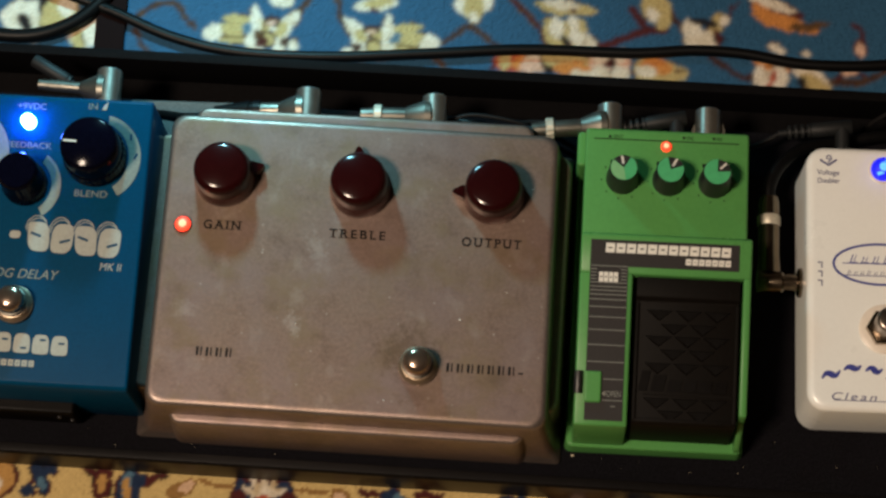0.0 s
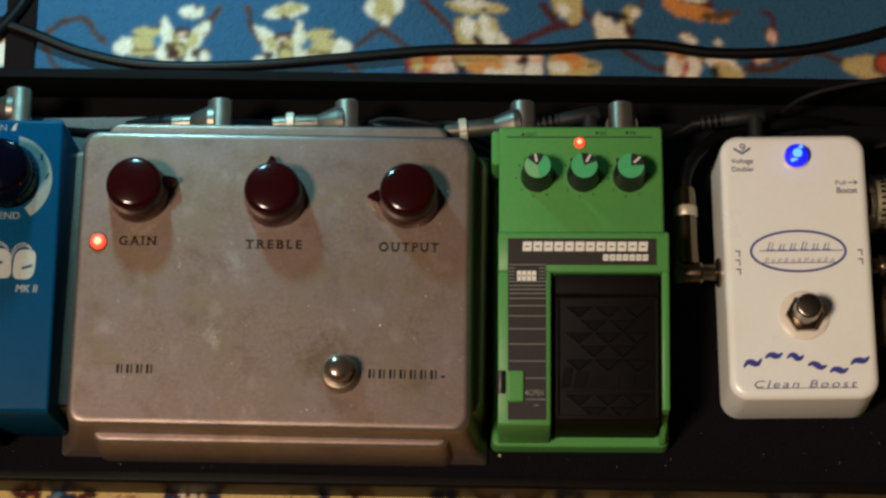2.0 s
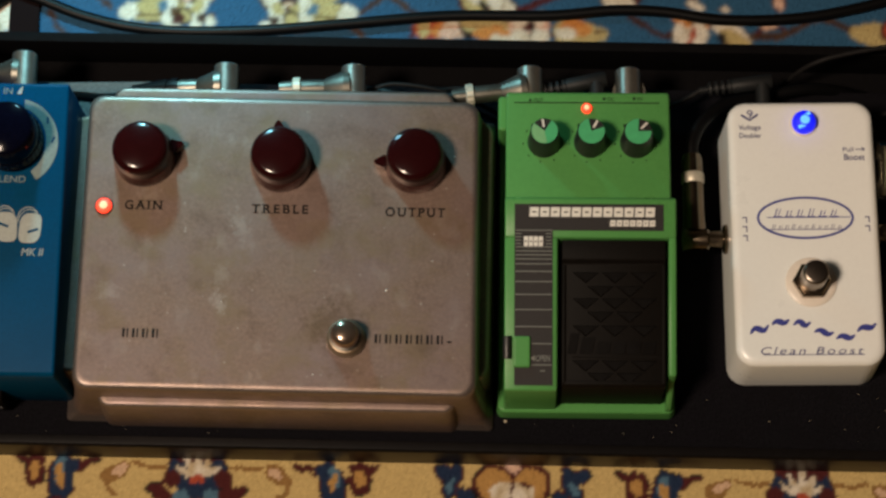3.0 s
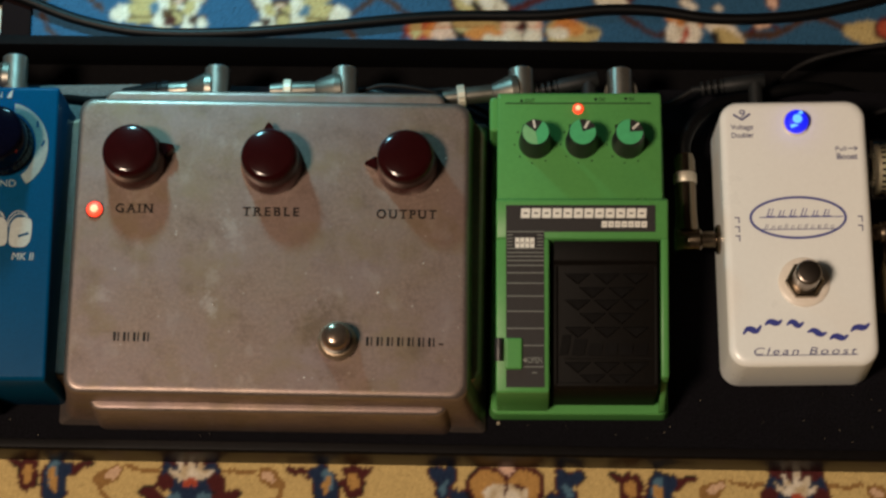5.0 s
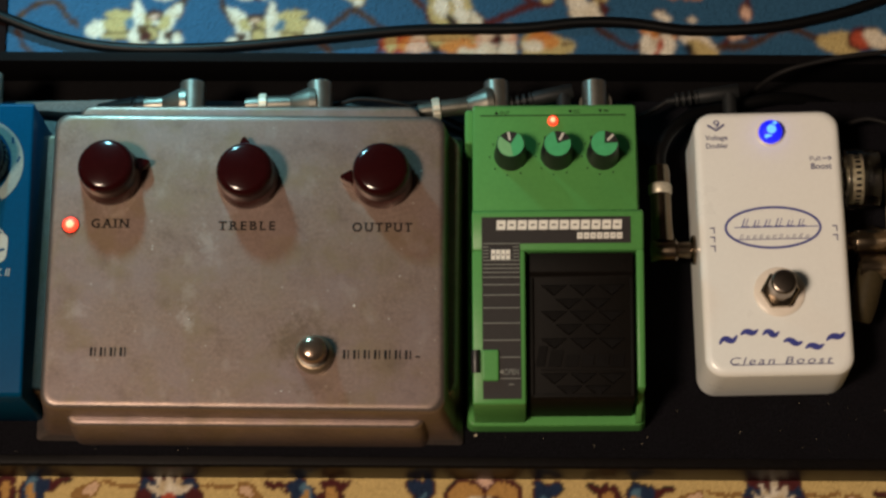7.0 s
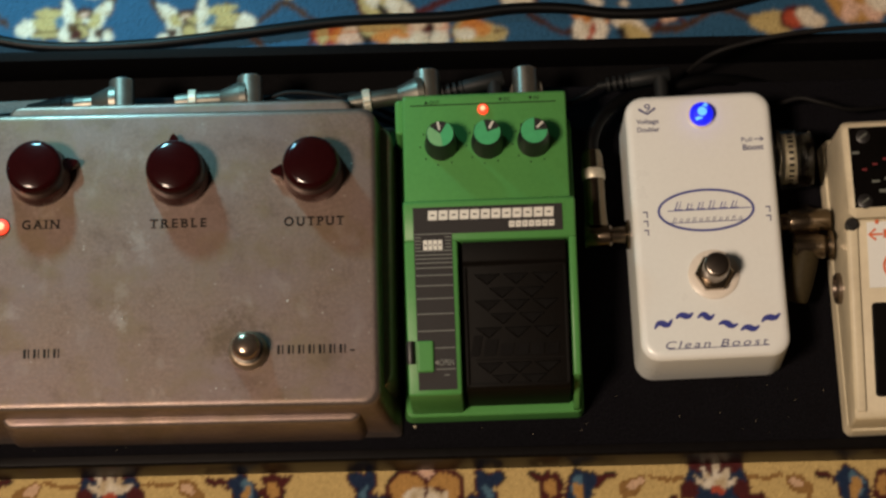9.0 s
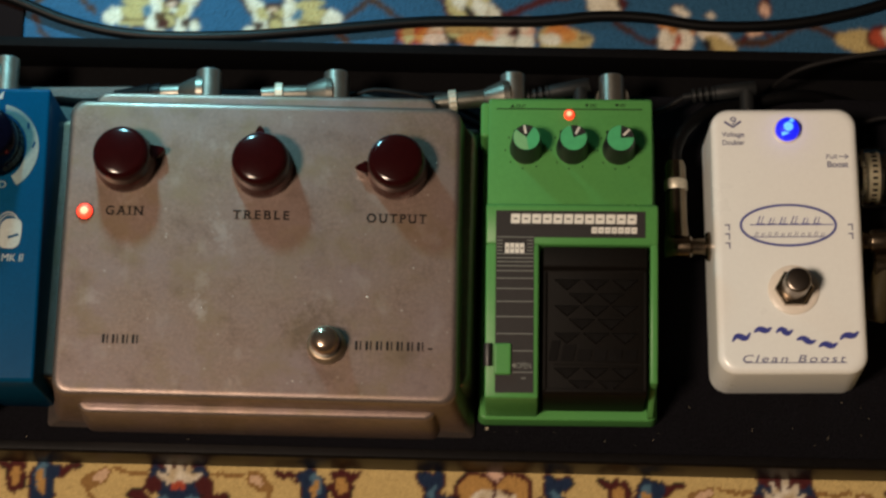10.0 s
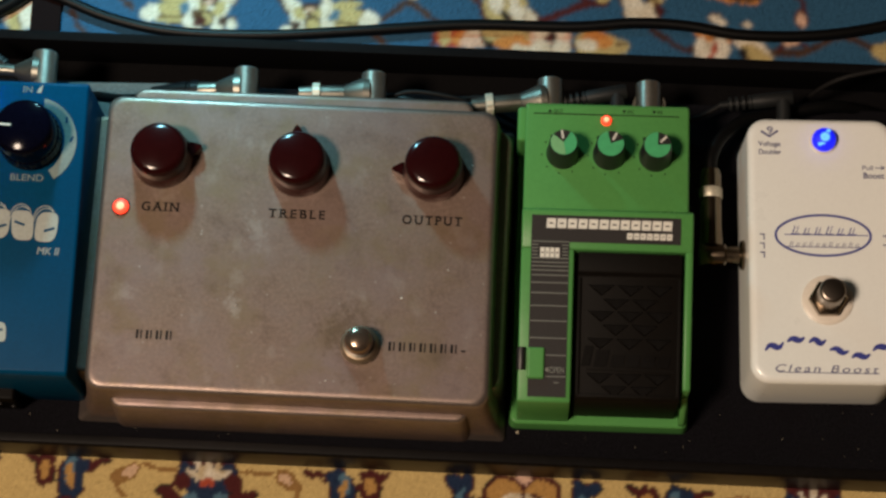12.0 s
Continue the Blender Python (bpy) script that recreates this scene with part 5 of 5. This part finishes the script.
def power_plug(label, x, y, z, way, angled=True, ribs=4, size=1.0):
    """A black power plug with a ribbed strain relief."""
    pl = thing("power_plug", label, "power plug", (x, y, z), 0, "power plugs")
    v = Vector(way).normalized()
    bm = lathe([(2.8 * size, -4), (3.2 * size, -3.4), (3.2 * size, 12), (2.8 * size, 13)], 24, along=v)
    part("body", bm, PLUG_GREY, pl)
    rb = bmesh.new()
    for k in range(ribs):
        lathe([(2.0, 13 + k * 2.7), (3.1 * size, 13.3 + k * 2.7), (3.0 * size, 14.5 + k * 2.7), (2.0, 14.8 + k * 2.7)], 18, rb, along=v)
    lathe([(1.5, 12), (1.4, 15 + ribs * 2.9)], 12, rb, along=v)
    part("strain_relief", rb, PLUG_GREY, pl, "ribbed strain relief")
    if angled:
        part("tip", lathe([(3.1, 0), (3.1, 12)], 24, along=(0, -1, 0)), PLUG_GREY, pl)
    return Vector((x, y, z)) + v * 26


e1 = power_plug("black right-angle power plug behind the green pedal", -82.0, 69.4, 23, (-1, -0.16, -0.1))
e2 = power_plug("black right-angle power plug behind the white booster", -12.6, 69.8, 18, (-1, -0.10, -0.08))
e3 = power_plug("black power plug behind the blue pedal", -352.0, 85.0, 24, (1, -0.55, -0.12), False, 1, 0.9)


def cable(label, points, r, name="cable", mat=None, group="", sag=True):
    if sag:
        points = [(x, y, z - 19.5 * min(1, max(0, (13 - z) / 9)) * (y > 72)) for x, y, z in points]
    return tagged(finish(name, tube(points, r), mat or CABLE), label, "cable", group)


DARK_CABLE = material("dull_grey_cable", (0.0075, 0.0070, 0.0070), 0.6, 0, 0.2, 500, 0.05, spec=0.12)
cable("thick black cable lying along the rug", [(-420, 170, -19), (-372, 144, -19), (-334, 129.5, -19.5), (-306, 118, -20), (-276, 111.6, -20), (-235, 110.6, -20), (-190, 113.6, -20), (-146, 116.9, -20), (-100, 116.6, -20),
      (-72, 118.6, -19.5), (-50, 117.6, -19.5), (-25, 113.8, -20), (4, 113.8, -20), (30, 117.5, -20), (60, 126, -20), (120, 150, -20)], 2.5, sag=False)
cable("thick black cable loop lying on the rug", [(-470, 150, -19), (-428, 128, -19), (-396, 118.5, -19.4), (-372, 116.2, -19.4), (-354, 121.5, -19.4), (-341, 132, -19.4), (-331, 148, -19), (-326, 175, -19)], 3.3, sag=False)
cable("thin black patch cable behind the aluminium pedal", [(-274, 65.5, 20), (-290, 66, 16), (-306, 70, 8), (-330, 76, 4), (-360, 78, 3)], 2.2)
cable("thin black patch cable behind the aluminium pedal", [(-212, 66.0, 24), (-222, 66, 16), (-236, 70, 8), (-262, 72, 4), (-290, 76, 3)], 2.2)
cable("thin black patch cable behind the green pedal", [(-140, 62.4, 24), (-148, 63.5, 20), (-160, 66.5, 12), (-176, 71, 8), (-196, 74, 5), (-224, 78, 3)], 2.2)
cable("black patch cable beside the white booster", [(-43.2, 37, 18.4), (-42.5, 44, 18.4), (-38, 53, 17), (-28, 62, 13), (-12, 67, 8), (12, 72, 4), (40, 74, 3)], 2.6)
cable("thin grey power lead behind the green pedal", [tuple(e1), (-122, 67, 14), (-140, 72, 8), (-160, 76, 6), (-190, 70, 4), (-215, 74, 3)], 1.0, mat=DARK_CABLE)
cable("thin grey power lead behind the white booster", [tuple(e2), (-48, 63, 12), (-62, 60, 8), (-76, 64, 4)], 1.1, mat=DARK_CABLE)
cable("thin grey lead running off behind the white booster", [(-6, 76, 4), (8, 80, 12), (26, 83.5, 16), (50, 86, 18), (90, 88, 16), (130, 88, 12)], 1.1, mat=DARK_CABLE)
cable("thin grey lead rising behind the green pedal", [(-104, 66, 14), (-108, 72, 14), (-113, 77, 11), (-119, 81, 6), (-126, 83, 1.5)], 1.0, mat=DARK_CABLE)
cable("thin reddish lead behind the aluminium pedal", [(-128, 68, 5), (-140, 73, 9), (-152, 77, 6), (-168, 76, 3)], 0.9, mat=material("dull_red_lead", (0.05, 0.018, 0.014), 0.5, 0, 0.2, 500))
cable("thin grey lead behind the aluminium pedal", [(-140, 66, 14), (-152, 68.5, 18), (-168, 70.5, 18), (-180, 69, 14), (-198, 72, 6)], 0.9, mat=DARK_CABLE)
cable("thin grey lead beside the cream pedal", [(34, 57, 8), (44, 57.5, 16), (54, 54, 18), (66, 52, 14), (84, 56, 4)], 1.0, mat=DARK_CABLE)
st = tagged(finish("strap", soft_box(13.5, 90, RUG + 0.2, RUG + 2.2, 1.0, 0.6, cx=-334.4, cy=150), STRAP), "dark maroon woven strap lying flat on the rug", "strap")
vs = tagged(finish("adhesive_strip", soft_box(50, 21, 0.1, 1.8, 1.0, 0.5, cx=-292, cy=68.4), STRIP), "grey hook-and-loop strip stuck on the deck", "adhesive strip")
cr = tagged(finish("crumb", lathe([(0.3, 0.05), (0.7, 0.5), (0.6, 1.2), (0.2, 1.5)], 7, at=(-121.2, -70.6, 0)), DUST), "small pale crumb on the black carpet", "crumb")
